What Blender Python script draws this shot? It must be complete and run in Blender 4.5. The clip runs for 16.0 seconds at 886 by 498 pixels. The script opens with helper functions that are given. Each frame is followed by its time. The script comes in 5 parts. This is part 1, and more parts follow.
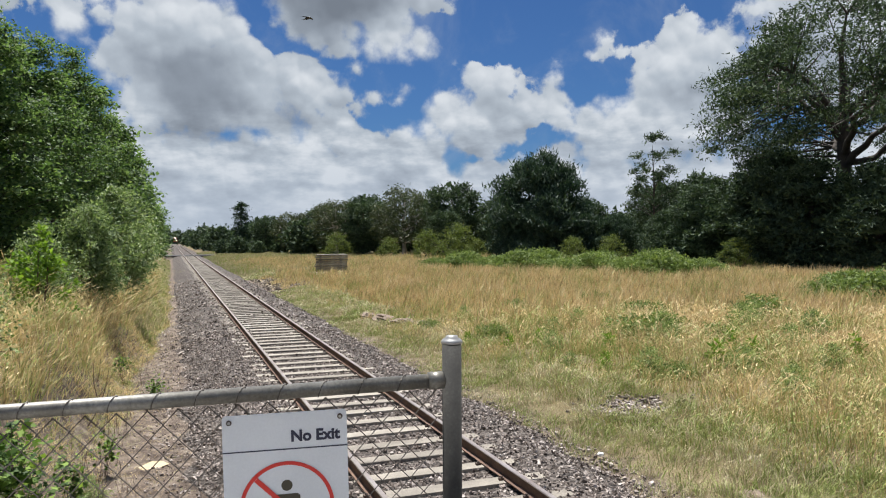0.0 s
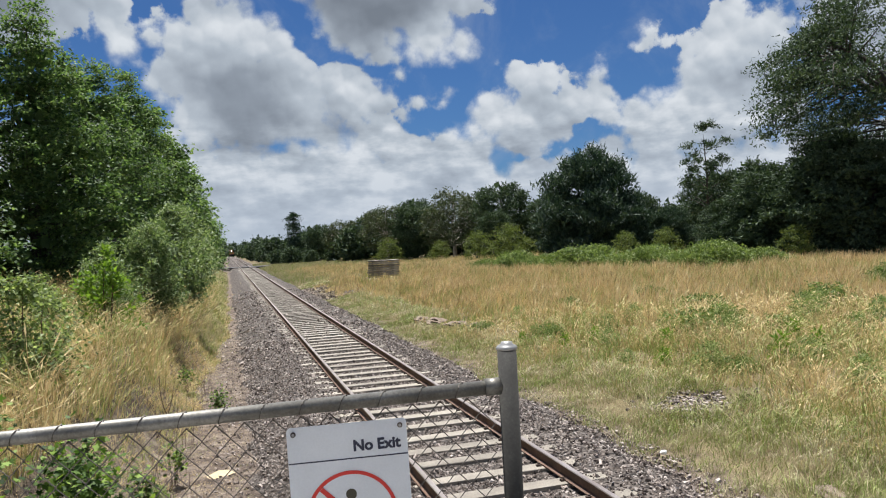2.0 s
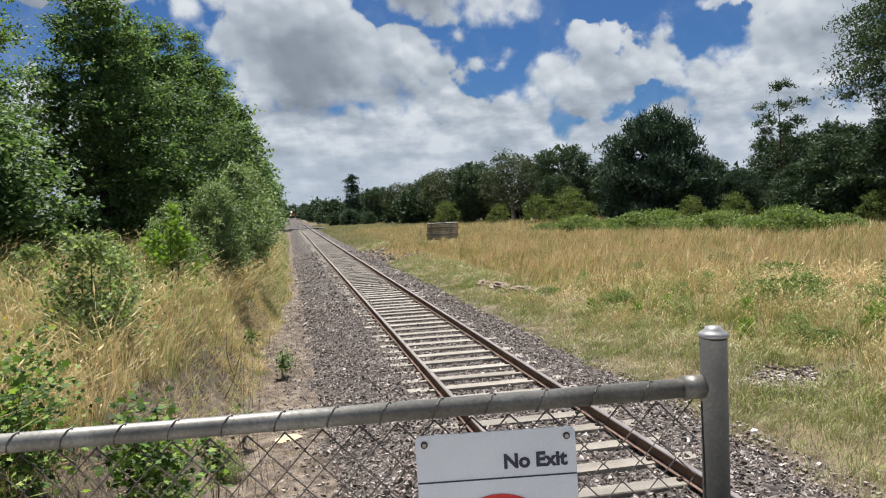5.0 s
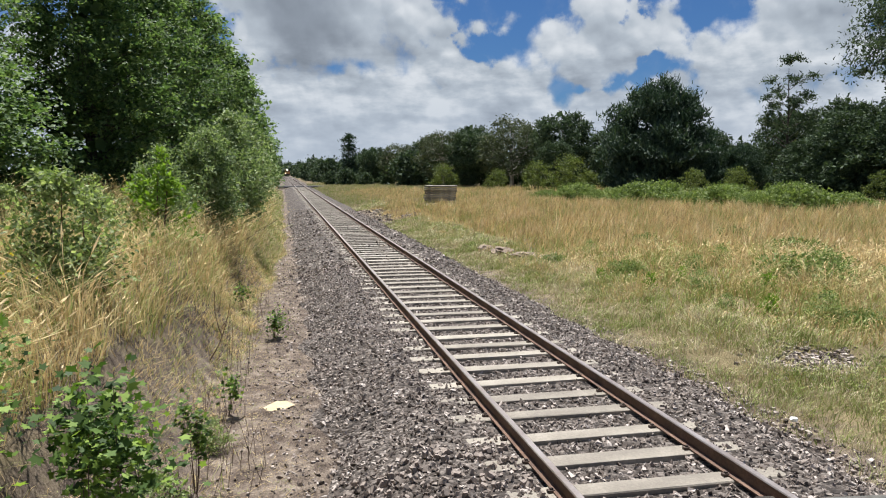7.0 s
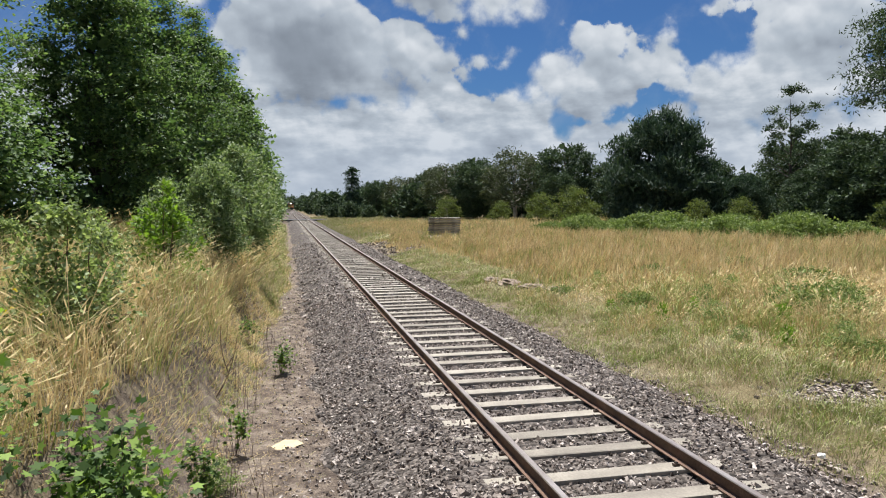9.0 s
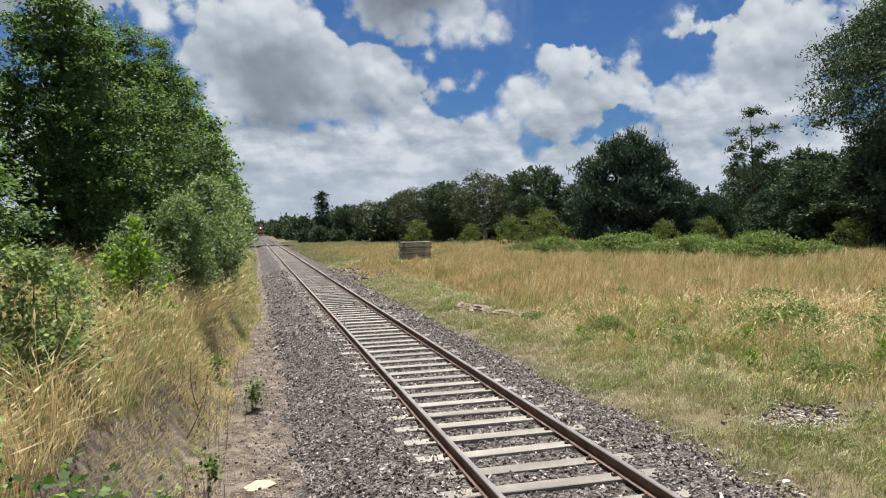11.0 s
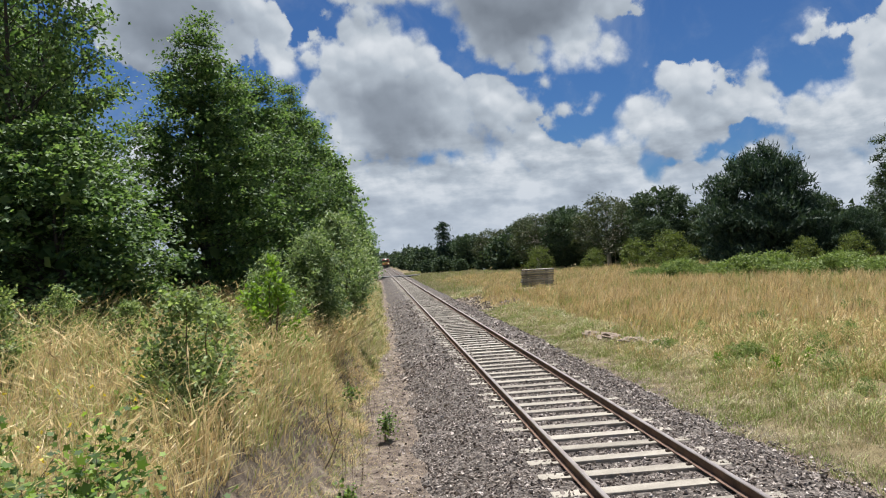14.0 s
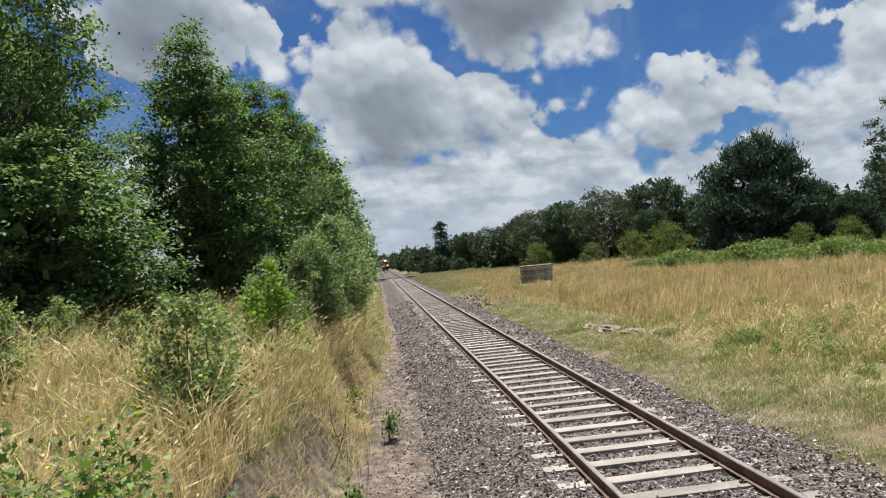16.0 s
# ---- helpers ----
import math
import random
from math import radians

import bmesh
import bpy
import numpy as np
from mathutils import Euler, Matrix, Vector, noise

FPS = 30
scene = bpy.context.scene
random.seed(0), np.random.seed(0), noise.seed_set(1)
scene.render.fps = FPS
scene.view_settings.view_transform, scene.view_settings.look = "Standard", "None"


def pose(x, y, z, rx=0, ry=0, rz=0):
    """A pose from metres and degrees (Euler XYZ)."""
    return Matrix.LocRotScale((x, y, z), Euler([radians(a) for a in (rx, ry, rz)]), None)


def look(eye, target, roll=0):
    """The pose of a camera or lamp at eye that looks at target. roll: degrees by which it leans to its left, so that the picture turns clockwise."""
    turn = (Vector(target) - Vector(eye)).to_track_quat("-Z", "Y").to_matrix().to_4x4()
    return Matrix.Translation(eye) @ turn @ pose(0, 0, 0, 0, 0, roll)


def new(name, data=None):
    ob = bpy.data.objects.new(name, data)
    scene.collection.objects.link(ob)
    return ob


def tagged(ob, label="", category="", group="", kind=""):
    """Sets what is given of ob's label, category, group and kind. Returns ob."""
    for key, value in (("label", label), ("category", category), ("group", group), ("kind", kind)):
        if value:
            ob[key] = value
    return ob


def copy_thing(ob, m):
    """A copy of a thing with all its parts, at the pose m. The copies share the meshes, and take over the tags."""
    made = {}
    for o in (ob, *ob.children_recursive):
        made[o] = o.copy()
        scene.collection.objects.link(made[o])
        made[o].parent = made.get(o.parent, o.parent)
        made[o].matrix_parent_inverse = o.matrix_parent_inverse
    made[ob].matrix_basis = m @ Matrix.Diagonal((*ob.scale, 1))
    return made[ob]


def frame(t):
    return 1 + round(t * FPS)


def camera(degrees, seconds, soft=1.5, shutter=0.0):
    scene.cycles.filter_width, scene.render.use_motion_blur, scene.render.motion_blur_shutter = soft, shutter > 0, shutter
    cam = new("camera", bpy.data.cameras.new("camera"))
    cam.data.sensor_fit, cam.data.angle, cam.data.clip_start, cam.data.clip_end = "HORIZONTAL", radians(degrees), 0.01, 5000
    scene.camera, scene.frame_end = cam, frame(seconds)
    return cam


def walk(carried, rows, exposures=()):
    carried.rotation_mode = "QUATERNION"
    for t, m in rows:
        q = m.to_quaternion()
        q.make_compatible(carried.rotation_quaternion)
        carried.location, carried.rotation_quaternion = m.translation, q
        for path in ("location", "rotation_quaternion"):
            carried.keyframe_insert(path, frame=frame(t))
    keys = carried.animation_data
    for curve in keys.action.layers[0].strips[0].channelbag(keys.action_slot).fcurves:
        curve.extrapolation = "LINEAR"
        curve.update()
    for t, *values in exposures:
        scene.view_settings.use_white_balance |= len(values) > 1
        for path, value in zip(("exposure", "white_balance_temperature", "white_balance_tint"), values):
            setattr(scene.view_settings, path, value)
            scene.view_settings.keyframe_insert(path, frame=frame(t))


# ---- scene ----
cam = camera(62.4, 16.0, 1.1)
PATH = [
    (0.0, pose(-2.957, -0.059, 2.930, 89.12, 0.32, -20.45)),
    (0.5, pose(-2.958, -0.064, 2.936, 89.34, 0.96, -19.37)),
    (1.0, pose(-2.965, -0.074, 2.937, 89.43, 1.55, -18.35)),
    (1.5, pose(-2.963, -0.078, 2.944, 89.42, 2.37, -17.41)),
    (2.0, pose(-2.965, -0.082, 2.950, 89.37, 2.94, -16.52)),
    (2.5, pose(-2.969, -0.082, 2.961, 89.24, 3.49, -15.70)),
    (3.0, pose(-2.969, -0.048, 2.958, 89.01, 3.72, -14.97)),
    (3.5, pose(-3.002, 0.014, 2.961, 88.63, 3.80, -14.31)),
    (4.0, pose(-3.070, 0.086, 2.973, 88.15, 3.49, -13.54)),
    (4.5, pose(-3.071, 0.284, 2.957, 87.54, 3.16, -12.52)),
    (7.0, pose(-3.116, 1.592, 2.758, 83.93, 0.03, -12.41)),
    (7.5, pose(-3.150, 1.821, 2.727, 83.96, 0.10, -12.57)),
    (8.0, pose(-3.176, 1.870, 2.707, 85.06, 0.28, -12.13)),
    (10.5, pose(-3.194, 1.702, 2.878, 87.18, 0.95, -13.52)),
    (11.0, pose(-3.196, 1.707, 2.932, 88.13, 1.33, -14.53)),
    (11.5, pose(-3.232, 1.678, 2.956, 90.29, 1.58, -13.76)),
    (12.0, pose(-3.269, 1.664, 2.951, 92.33, 1.61, -10.35)),
    (12.5, pose(-3.328, 1.707, 2.966, 93.73, 1.60, -5.83)),
    (13.0, pose(-3.358, 1.711, 2.948, 93.81, 1.84, -4.35)),
    (13.5, pose(-3.344, 1.753, 2.961, 92.51, 2.35, -4.87)),
    (14.0, pose(-3.263, 1.743, 2.976, 90.68, 3.34, -5.10)),
    (14.5, pose(-3.227, 1.704, 2.948, 89.18, 4.64, -5.40)),
    (15.0, pose(-3.236, 1.723, 2.937, 88.20, 5.72, -5.51)),
    (15.5, pose(-3.263, 1.690, 2.935, 88.78, 5.97, -5.41)),
    (16.0, pose(-3.254, 1.716, 2.936, 90.66, 5.42, -5.21)),
]
walk(cam, PATH)

# ---------------------------------------------------------------- light
SUN_EL, SUN_AZ = 71.0, 6.0          # degrees; azimuth from +Y towards +X


class Graph:
    """Short way to write node trees."""

    def __init__(self, tree):
        self.tree = tree

    def node(self, kind, **props):
        n = self.tree.nodes.new(kind)
        for key, value in props.items():
            setattr(n, key, value)
        return n

    def put(self, socket, value):
        if isinstance(value, bpy.types.NodeSocket):
            self.tree.links.new(value, socket)
        else:
            socket.default_value = value

    def math(self, op, a, b=0.0, c=0.0, clamp=False):
        n = self.node("ShaderNodeMath", operation=op, use_clamp=clamp)
        for s, v in zip(n.inputs, (a, b, c)):
            self.put(s, v)
        return n.outputs[0]

    def noise(self, vec, scale, detail=4.0, rough=0.55, warp=0.0):
        n = self.node("ShaderNodeTexNoise")
        self.put(n.inputs["Vector"], vec)
        n.inputs["Scale"].default_value = scale
        n.inputs["Detail"].default_value = detail
        n.inputs["Roughness"].default_value = rough
        n.inputs["Distortion"].default_value = warp
        return n.outputs[0]

    def ramp(self, fac, stops):
        n = self.node("ShaderNodeValToRGB")
        self.put(n.inputs[0], fac)
        el = n.color_ramp.elements
        while len(el) < len(stops):
            el.new(0.5)
        for e, (p, c) in zip(el, stops):
            e.position, e.color = p, (*c, 1) if len(c) == 3 else c
        return n.outputs[0]

    def mix(self, fac, a, b, blend="MIX"):
        n = self.node("ShaderNodeMix", data_type="RGBA", blend_type=blend)
        self.put(n.inputs[0], fac)
        self.put(n.inputs[6], a if isinstance(a, bpy.types.NodeSocket) else (*a, 1))
        self.put(n.inputs[7], b if isinstance(b, bpy.types.NodeSocket) else (*b, 1))
        return n.outputs[2]

    def smooth(self, v, lo, hi):
        n = self.node("ShaderNodeMapRange", interpolation_type="SMOOTHSTEP")
        self.put(n.inputs[0], v)
        n.inputs[1].default_value, n.inputs[2].default_value = lo, hi
        return n.outputs[0]


# cumulus: azimuth, elevation, half width, half height in degrees, and how grey it is
CLOUDS = [
    (12.6, 19.6, 8.6, 4.9, 1.0),
    (4.0, 22.0, 6.0, 3.0, 0.55),
    (16.0, 15.4, 4.2, 2.4, 0.15),
    (0.6, 15.0, 5.6, 4.0, 0.30),
    (3.0, 11.0, 7.4, 4.4, 0.62),
    (9.6, 12.0, 3.3, 2.8, 0.12),
    (8.6, 9.0, 4.6, 1.9, 0.75),
    (-7.6, 15.6, 2.6, 2.7, 0.10),
    (-14.5, 18.6, 6.8, 4.4, 0.80),
    (16.4, 11.3, 1.35, 1.0, 0.12),
    (24.4, 12.2, 1.8, 1.5, 0.20),
    (27.9, 10.0, 2.2, 1.7, 0.25),
    (22.6, 8.4, 4.4, 2.8, 0.30),
    (34.0, 7.6, 3.8, 3.2, 0.25),
    (39.5, 12.6, 4.4, 3.4, 0.15),
    (37.5, 8.8, 5.6, 3.4, 0.30),
    (47.5, 13.6, 6.5, 5.0, 0.35),
    (32.2, 13.6, 1.9, 0.55, 0.0),
    (15.0, 6.2, 7.0, 2.2, 0.35),
]


def build_world():
    world = bpy.data.worlds.new("sky")
    scene.world = world
    world.use_nodes = True
    g = Graph(world.node_tree)
    g.tree.nodes.clear()
    sky = g.node("ShaderNodeTexSky", sky_type="NISHITA", sun_disc=False)
    sky.sun_elevation, sky.sun_rotation = radians(SUN_EL), radians(SUN_AZ)
    sky.air_density, sky.dust_density, sky.ozone_density = 1.0, 0.3, 2.2
    way = g.node("ShaderNodeTexCoord").outputs["Generated"]

    def shifted(dx, dz):
        n = g.node("ShaderNodeVectorMath", operation="ADD")
        g.put(n.inputs[0], way)
        n.inputs[1].default_value = (dx, 0.0, dz)
        return n.outputs[0]

    def puffs(vec, scale):
        """Rounded billows, 1 in the middle of each and falling to its rim."""
        v = g.node("ShaderNodeTexVoronoi", feature="SMOOTH_F1")
        g.put(v.inputs["Vector"], vec)
        v.inputs["Scale"].default_value = scale
        v.inputs["Smoothness"].default_value = 0.25
        return g.math("SUBTRACT", 1.0, v.outputs["Distance"])

    def angles(vec):
        sep = g.node("ShaderNodeSeparateXYZ")
        g.put(sep.inputs[0], vec)
        x, y, z = sep.outputs
        return g.math("MULTIPLY", g.math("ARCTAN2", x, y), 57.2958), g.math("MULTIPLY", g.math("ARCSINE", z), 57.2958)

    def banks(vec):
        """How deep a direction lies inside the cumulus banks, and how grey they are there."""
        az, el = angles(vec)
        azw = g.math("MULTIPLY_ADD", g.math("SUBTRACT", g.noise(vec, 13.0, 3.0), 0.5), 5.0, az)
        elw = g.math("MULTIPLY_ADD", g.math("SUBTRACT", g.noise(vec, 11.0, 3.0), 0.5), 4.0, el)
        field, gloom = None, None
        for a, e, rx, ry, heavy in CLOUDS:
            dx = g.math("MULTIPLY_ADD", azw, 1 / rx, -a / rx)
            dy = g.math("MULTIPLY_ADD", elw, 1 / ry, -e / ry)
            q = g.math("SQRT", g.math("MULTIPLY_ADD", dx, dx, g.math("MULTIPLY", dy, dy)))
            f = g.math("MULTIPLY_ADD", q, -min(ry, 4.0) * 0.3, min(ry, 4.0) * 0.3)
            k = g.math("MULTIPLY", f, heavy)
            gloom = k if gloom is None else g.math("SMOOTH_MAX", gloom, k, 0.2)
            field = f if field is None else g.math("SMOOTH_MAX", field, f, 0.25)
        low = g.math("MULTIPLY_ADD", elw, -0.19, 1.78)
        low = g.math("SUBTRACT", low, g.math("MULTIPLY", g.smooth(az, 13.0, 21.0), 0.42))
        out = g.smooth(g.math("ABSOLUTE", g.math("SUBTRACT", az, 12.0)), 36.0, 52.0)
        rest = g.math("MULTIPLY_ADD", g.noise(vec, 4.5, 3.0, 0.5), 6.0, -3.0)
        rest = g.math("ADD", rest, g.math("MULTIPLY_ADD", out, 3.0, -3.2))
        field = g.math("MAXIMUM", field, g.math("MAXIMUM", low, rest))
        return field, gloom, low, el

    field, gloom, low, el = banks(way)
    above = banks(shifted(0.008, 0.040))[0]
    big, small = puffs(way, 17.0), puffs(way, 44.0)
    big_up, small_up = puffs(shifted(0.006, 0.014), 17.0), puffs(shifted(0.003, 0.006), 44.0)
    fine = g.noise(way, 60.0, 7.0, 0.62)
    soft = g.noise(way, 9.0, 5.0, 0.55)
    dense = g.math("MULTIPLY_ADD", g.math("SUBTRACT", big, 0.42), 0.75, field)
    dense = g.math("MULTIPLY_ADD", g.math("SUBTRACT", small, 0.42), 0.34, dense)
    dense = g.math("MULTIPLY_ADD", g.math("SUBTRACT", fine, 0.5), 0.55, dense)
    # crisp rims where a cloud heaps up, frayed ones elsewhere
    fray = g.math("MULTIPLY_ADD", g.smooth(soft, 0.38, 0.62), 0.42, 0.10)
    cover = g.math("DIVIDE", g.math("ADD", dense, 0.02), fray, clamp=True)
    cover = g.smooth(cover, 0.0, 1.0)
    # bright where little cloud lies above, grey under the heavy middles
    rim = g.math("SUBTRACT", field, above)
    relief = g.math("ADD", g.math("MULTIPLY", g.math("SUBTRACT", big, big_up), 0.42), g.math("MULTIPLY", g.math("SUBTRACT", small, small_up), 0.30))
    relief = g.math("MULTIPLY_ADD", g.math("SUBTRACT", soft, 0.5), 0.85, relief)
    heavy = g.smooth(gloom, 0.02, 0.75)
    relief = g.math("MULTIPLY", relief, g.math("MULTIPLY_ADD", heavy, -0.65, 1.0))
    light = g.math("ADD", g.math("MULTIPLY_ADD", rim, 0.30, 0.74), relief)
    light = g.math("SUBTRACT", light, g.math("MULTIPLY", heavy, 0.66))
    # long grey bases in the low bank
    flat = g.node("ShaderNodeVectorMath", operation="MULTIPLY")
    g.put(flat.inputs[0], way)
    flat.inputs[1].default_value = (1.0, 1.0, 2.6)
    streak = g.math("SUBTRACT", g.noise(flat.outputs[0], 13.0, 5.0, 0.6), 0.52)
    light = g.math("MULTIPLY_ADD", g.math("MULTIPLY", streak, g.smooth(el, 12.0, 6.0)), 1.5, light)
    light = g.math("SUBTRACT", light, g.math("MULTIPLY", g.smooth(low, 0.3, 1.4), 0.12))
    light = g.math("MULTIPLY_ADD", g.math("SUBTRACT", fine, 0.5), 0.16, light, clamp=True)
    tone = g.ramp(light, [(0.0, (0.225, 0.262, 0.318)), (0.35, (0.345, 0.398, 0.472)), (0.7, (0.555, 0.625, 0.71)), (1.0, (0.86, 0.91, 0.97))])
    tone = g.mix(g.math("MULTIPLY", g.smooth(el, 9.0, 0.0), 0.65), tone, (0.54, 0.63, 0.76))
    blue = g.mix(1.0, sky.outputs[0], SKY, "MULTIPLY")
    # thin veil of high cloud over the blue
    veil = g.math("MULTIPLY", g.smooth(g.noise(way, 6.0, 6.0, 0.65, 0.6), 0.45, 0.8), 0.28)
    blue = g.mix(veil, blue, (0.55, 0.62, 0.72))
    colour = g.mix(cover, blue, tone)
    bg = g.node("ShaderNodeBackground")
    g.put(bg.inputs[0], colour)
    bg.inputs[1].default_value = 0.455
    g.put(g.node("ShaderNodeOutputWorld").inputs[0], bg.outputs[0])


SKY = (0.031, 0.052, 0.082)
build_world()
sun = new("sun", bpy.data.lights.new("sun", "SUN"))
sun.data.energy, sun.data.angle, sun.data.color = 5.0, radians(0.6), (1.0, 0.98, 0.955)
_s = Vector((math.sin(radians(SUN_AZ)) * math.cos(radians(SUN_EL)), math.cos(radians(SUN_AZ)) * math.cos(radians(SUN_EL)), math.sin(radians(SUN_EL))))
sun.matrix_world = look(_s * 100, (0, 0, 0))
scene.view_settings.exposure = 0.86


# ---------------------------------------------------------------- materials
def material(name, paint):
    m = bpy.data.materials.new(name)
    m.use_nodes = True
    g = Graph(m.node_tree)
    g.tree.nodes.clear()
    out = g.node("ShaderNodeOutputMaterial")
    g.put(out.inputs[0], paint(g))
    return m


def principled(g, colour, rough=0.8, metal=0.0, bump=None, strength=0.3, distance=0.01, spec=0.5):
    p = g.node("ShaderNodeBsdfPrincipled")
    g.put(p.inputs["Base Color"], colour if isinstance(colour, bpy.types.NodeSocket) else (*colour, 1))
    g.put(p.inputs["Roughness"], rough)
    g.put(p.inputs["Metallic"], metal)
    g.put(p.inputs["Specular IOR Level"], spec)
    if bump is not None:
        b = g.node("ShaderNodeBump")
        b.inputs["Strength"].default_value, b.inputs["Distance"].default_value = strength, distance
        g.put(b.inputs["Height"], bump)
        g.put(p.inputs["Normal"], b.outputs[0])
    return p.outputs[0]


def coords(g):
    return g.node("ShaderNodeTexCoord").outputs["Object"]


def island(g):
    return g.node("ShaderNodeNewGeometry").outputs["Random Per Island"]


def leaf_material(name, stops, glow=0.35, rough=0.45, patch=0.6, gloss=0.45):
    def paint(g):
        co = g.node("ShaderNodeNewGeometry").outputs["Position"]
        n = g.noise(co, patch, 3.0)
        f = g.math("MULTIPLY_ADD", g.math("SUBTRACT", n, 0.5), 0.9, g.math("MULTIPLY_ADD", island(g), 0.9, 0.05), clamp=True)
        col = g.ramp(f, stops)
        p = principled(g, col, rough, spec=gloss)
        t = g.node("ShaderNodeBsdfTranslucent")
        g.put(t.inputs[0], g.mix(1.0, col, (1.25, 1.35, 0.7), "MULTIPLY"))
        m = g.node("ShaderNodeMixShader")
        m.inputs[0].default_value = glow
        g.put(m.inputs[1], p)
        g.put(m.inputs[2], t.outputs[0])
        return m.outputs[0]
    return material(name, paint)


def speckled(name, stops, scale=3.0, fine=60.0, rough=0.85, metal=0.0, strength=0.4, distance=0.01, random_piece=0.0):
    def paint(g):
        co = coords(g)
        a, b = g.noise(co, scale, 4.0), g.noise(co, fine, 5.0, 0.65)
        f = g.math("ADD", g.math("MULTIPLY", a, 0.6), g.math("MULTIPLY", b, 0.4))
        if random_piece:
            r = g.node("ShaderNodeObjectInfo").outputs["Random"]
            f = g.math("MULTIPLY_ADD", g.math("SUBTRACT", r, 0.5), random_piece, f)
        f = g.smooth(f, 0.25, 0.75)
        return principled(g, g.ramp(f, stops), rough, metal, b, strength, distance)
    return material(name, paint)


M = {}
M["bark"] = speckled("bark", [(0, (0.022, 0.018, 0.015)), (1, (0.085, 0.070, 0.056))], 2.0, 25.0)
M["pale_bark"] = speckled("pale_bark", [(0, (0.22, 0.19, 0.15)), (1, (0.52, 0.48, 0.41))], 2.0, 18.0)
M["twig"] = speckled("twig", [(0, (0.05, 0.03, 0.02)), (1, (0.16, 0.10, 0.06))], 6.0, 60.0)
M["broadleaf"] = leaf_material("broadleaf", [(0, (0.034, 0.068, 0.026)), (0.5, (0.094, 0.156, 0.058)), (1, (0.215, 0.295, 0.125))], 0.38, 0.58, gloss=0.25)
M["silver_leaf"] = leaf_material("silver_leaf", [(0, (0.06, 0.10, 0.04)), (0.5, (0.17, 0.235, 0.10)), (1, (0.34, 0.40, 0.23))], 0.34, 0.55, gloss=0.3)
M["lime_leaf"] = leaf_material("lime_leaf", [(0, (0.08, 0.15, 0.02)), (1, (0.21, 0.32, 0.045))], 0.4, 0.6, gloss=0.25)
M["shrub_leaf"] = leaf_material("shrub_leaf", [(0, (0.07, 0.105, 0.036)), (0.5, (0.185, 0.245, 0.095)), (1, (0.40, 0.45, 0.24))], 0.42, 0.6, gloss=0.25)
M["maple_leaf"] = leaf_material("maple_leaf", [(0, (0.02, 0.045, 0.01)), (0.55, (0.085, 0.15, 0.03)), (1, (0.30, 0.42, 0.085))], 0.36, 0.6, gloss=0.25)
M["needle"] = leaf_material("needle", [(0, (0.024, 0.042, 0.025)), (0.5, (0.055, 0.084, 0.047)), (1, (0.105, 0.148, 0.082))], 0.16, 0.65, gloss=0.15)
M["dark_needle"] = leaf_material("dark_needle", [(0, (0.018, 0.036, 0.026)), (0.6, (0.042, 0.072, 0.047)), (1, (0.078, 0.118, 0.076))], 0.16, 0.6, gloss=0.18)
M["gum_leaf"] = leaf_material("gum_leaf", [(0, (0.045, 0.058, 0.032)), (0.6, (0.075, 0.092, 0.052)), (1, (0.11, 0.128, 0.075))], 0.2, 0.6, gloss=0.18)
M["bush_leaf"] = leaf_material("bush_leaf", [(0, (0.07, 0.10, 0.025)), (1, (0.17, 0.205, 0.06))], 0.25, 0.6, gloss=0.18)
M["bramble_leaf"] = leaf_material("bramble_leaf", [(0, (0.09, 0.13, 0.04)), (0.6, (0.17, 0.225, 0.075)), (1, (0.27, 0.32, 0.13))], 0.3, 0.6, 0.8, gloss=0.2)
M["yellow_petal"] = leaf_material("yellow_petal", [(0, (0.6, 0.45, 0.02)), (1, (0.75, 0.6, 0.05))], 0.3, 0.5)


def grass_material(name, dry, russet, green, bias, patch=0.35, moist=0.0, thin=0.26):
    def paint(g):
        co = g.node("ShaderNodeNewGeometry").outputs["Position"]
        n = g.noise(co, patch, 4.0, 0.6)
        n2 = g.noise(co, patch * 5, 3.0, 0.6)
        n = g.math("ADD", g.math("MULTIPLY", n, 0.65), g.math("MULTIPLY", n2, 0.35))
        if moist:
            # greener towards the drain beside the track
            sep = g.node("ShaderNodeSeparateXYZ")
            g.put(sep.inputs[0], co)
            way = g.math("MULTIPLY_ADD", sep.outputs[1], 0.32, sep.outputs[0])
            n = g.math("ADD", n, g.math("MULTIPLY", g.smooth(way, 19.0, 8.5), moist))
        f = g.smooth(g.math("MULTIPLY_ADD", g.math("SUBTRACT", island(g), 0.5), 0.30, n), bias - 0.09, bias + 0.09)
        old = g.math("MULTIPLY_ADD", g.math("SUBTRACT", island(g), 0.5), 0.35, g.noise(co, patch * 2.3, 3.0, 0.6))
        clump = g.math("MULTIPLY_ADD", g.math("SUBTRACT", g.noise(co, 3.2, 2.0), 0.5), 1.5, g.math("MULTIPLY_ADD", island(g), 0.75, 0.12), clamp=True)
        straw = g.mix(g.smooth(old, 0.50, 0.72), g.ramp(clump, dry), g.ramp(clump, russet))
        col = g.mix(f, straw, g.ramp(clump, green))
        p = principled(g, col, 0.6, spec=0.3)
        t = g.node("ShaderNodeBsdfTranslucent")
        g.put(t.inputs[0], col)
        m = g.node("ShaderNodeMixShader")
        m.inputs[0].default_value = thin
        g.put(m.inputs[1], p)
        g.put(m.inputs[2], t.outputs[0])
        return m.outputs[0]
    return material(name, paint)


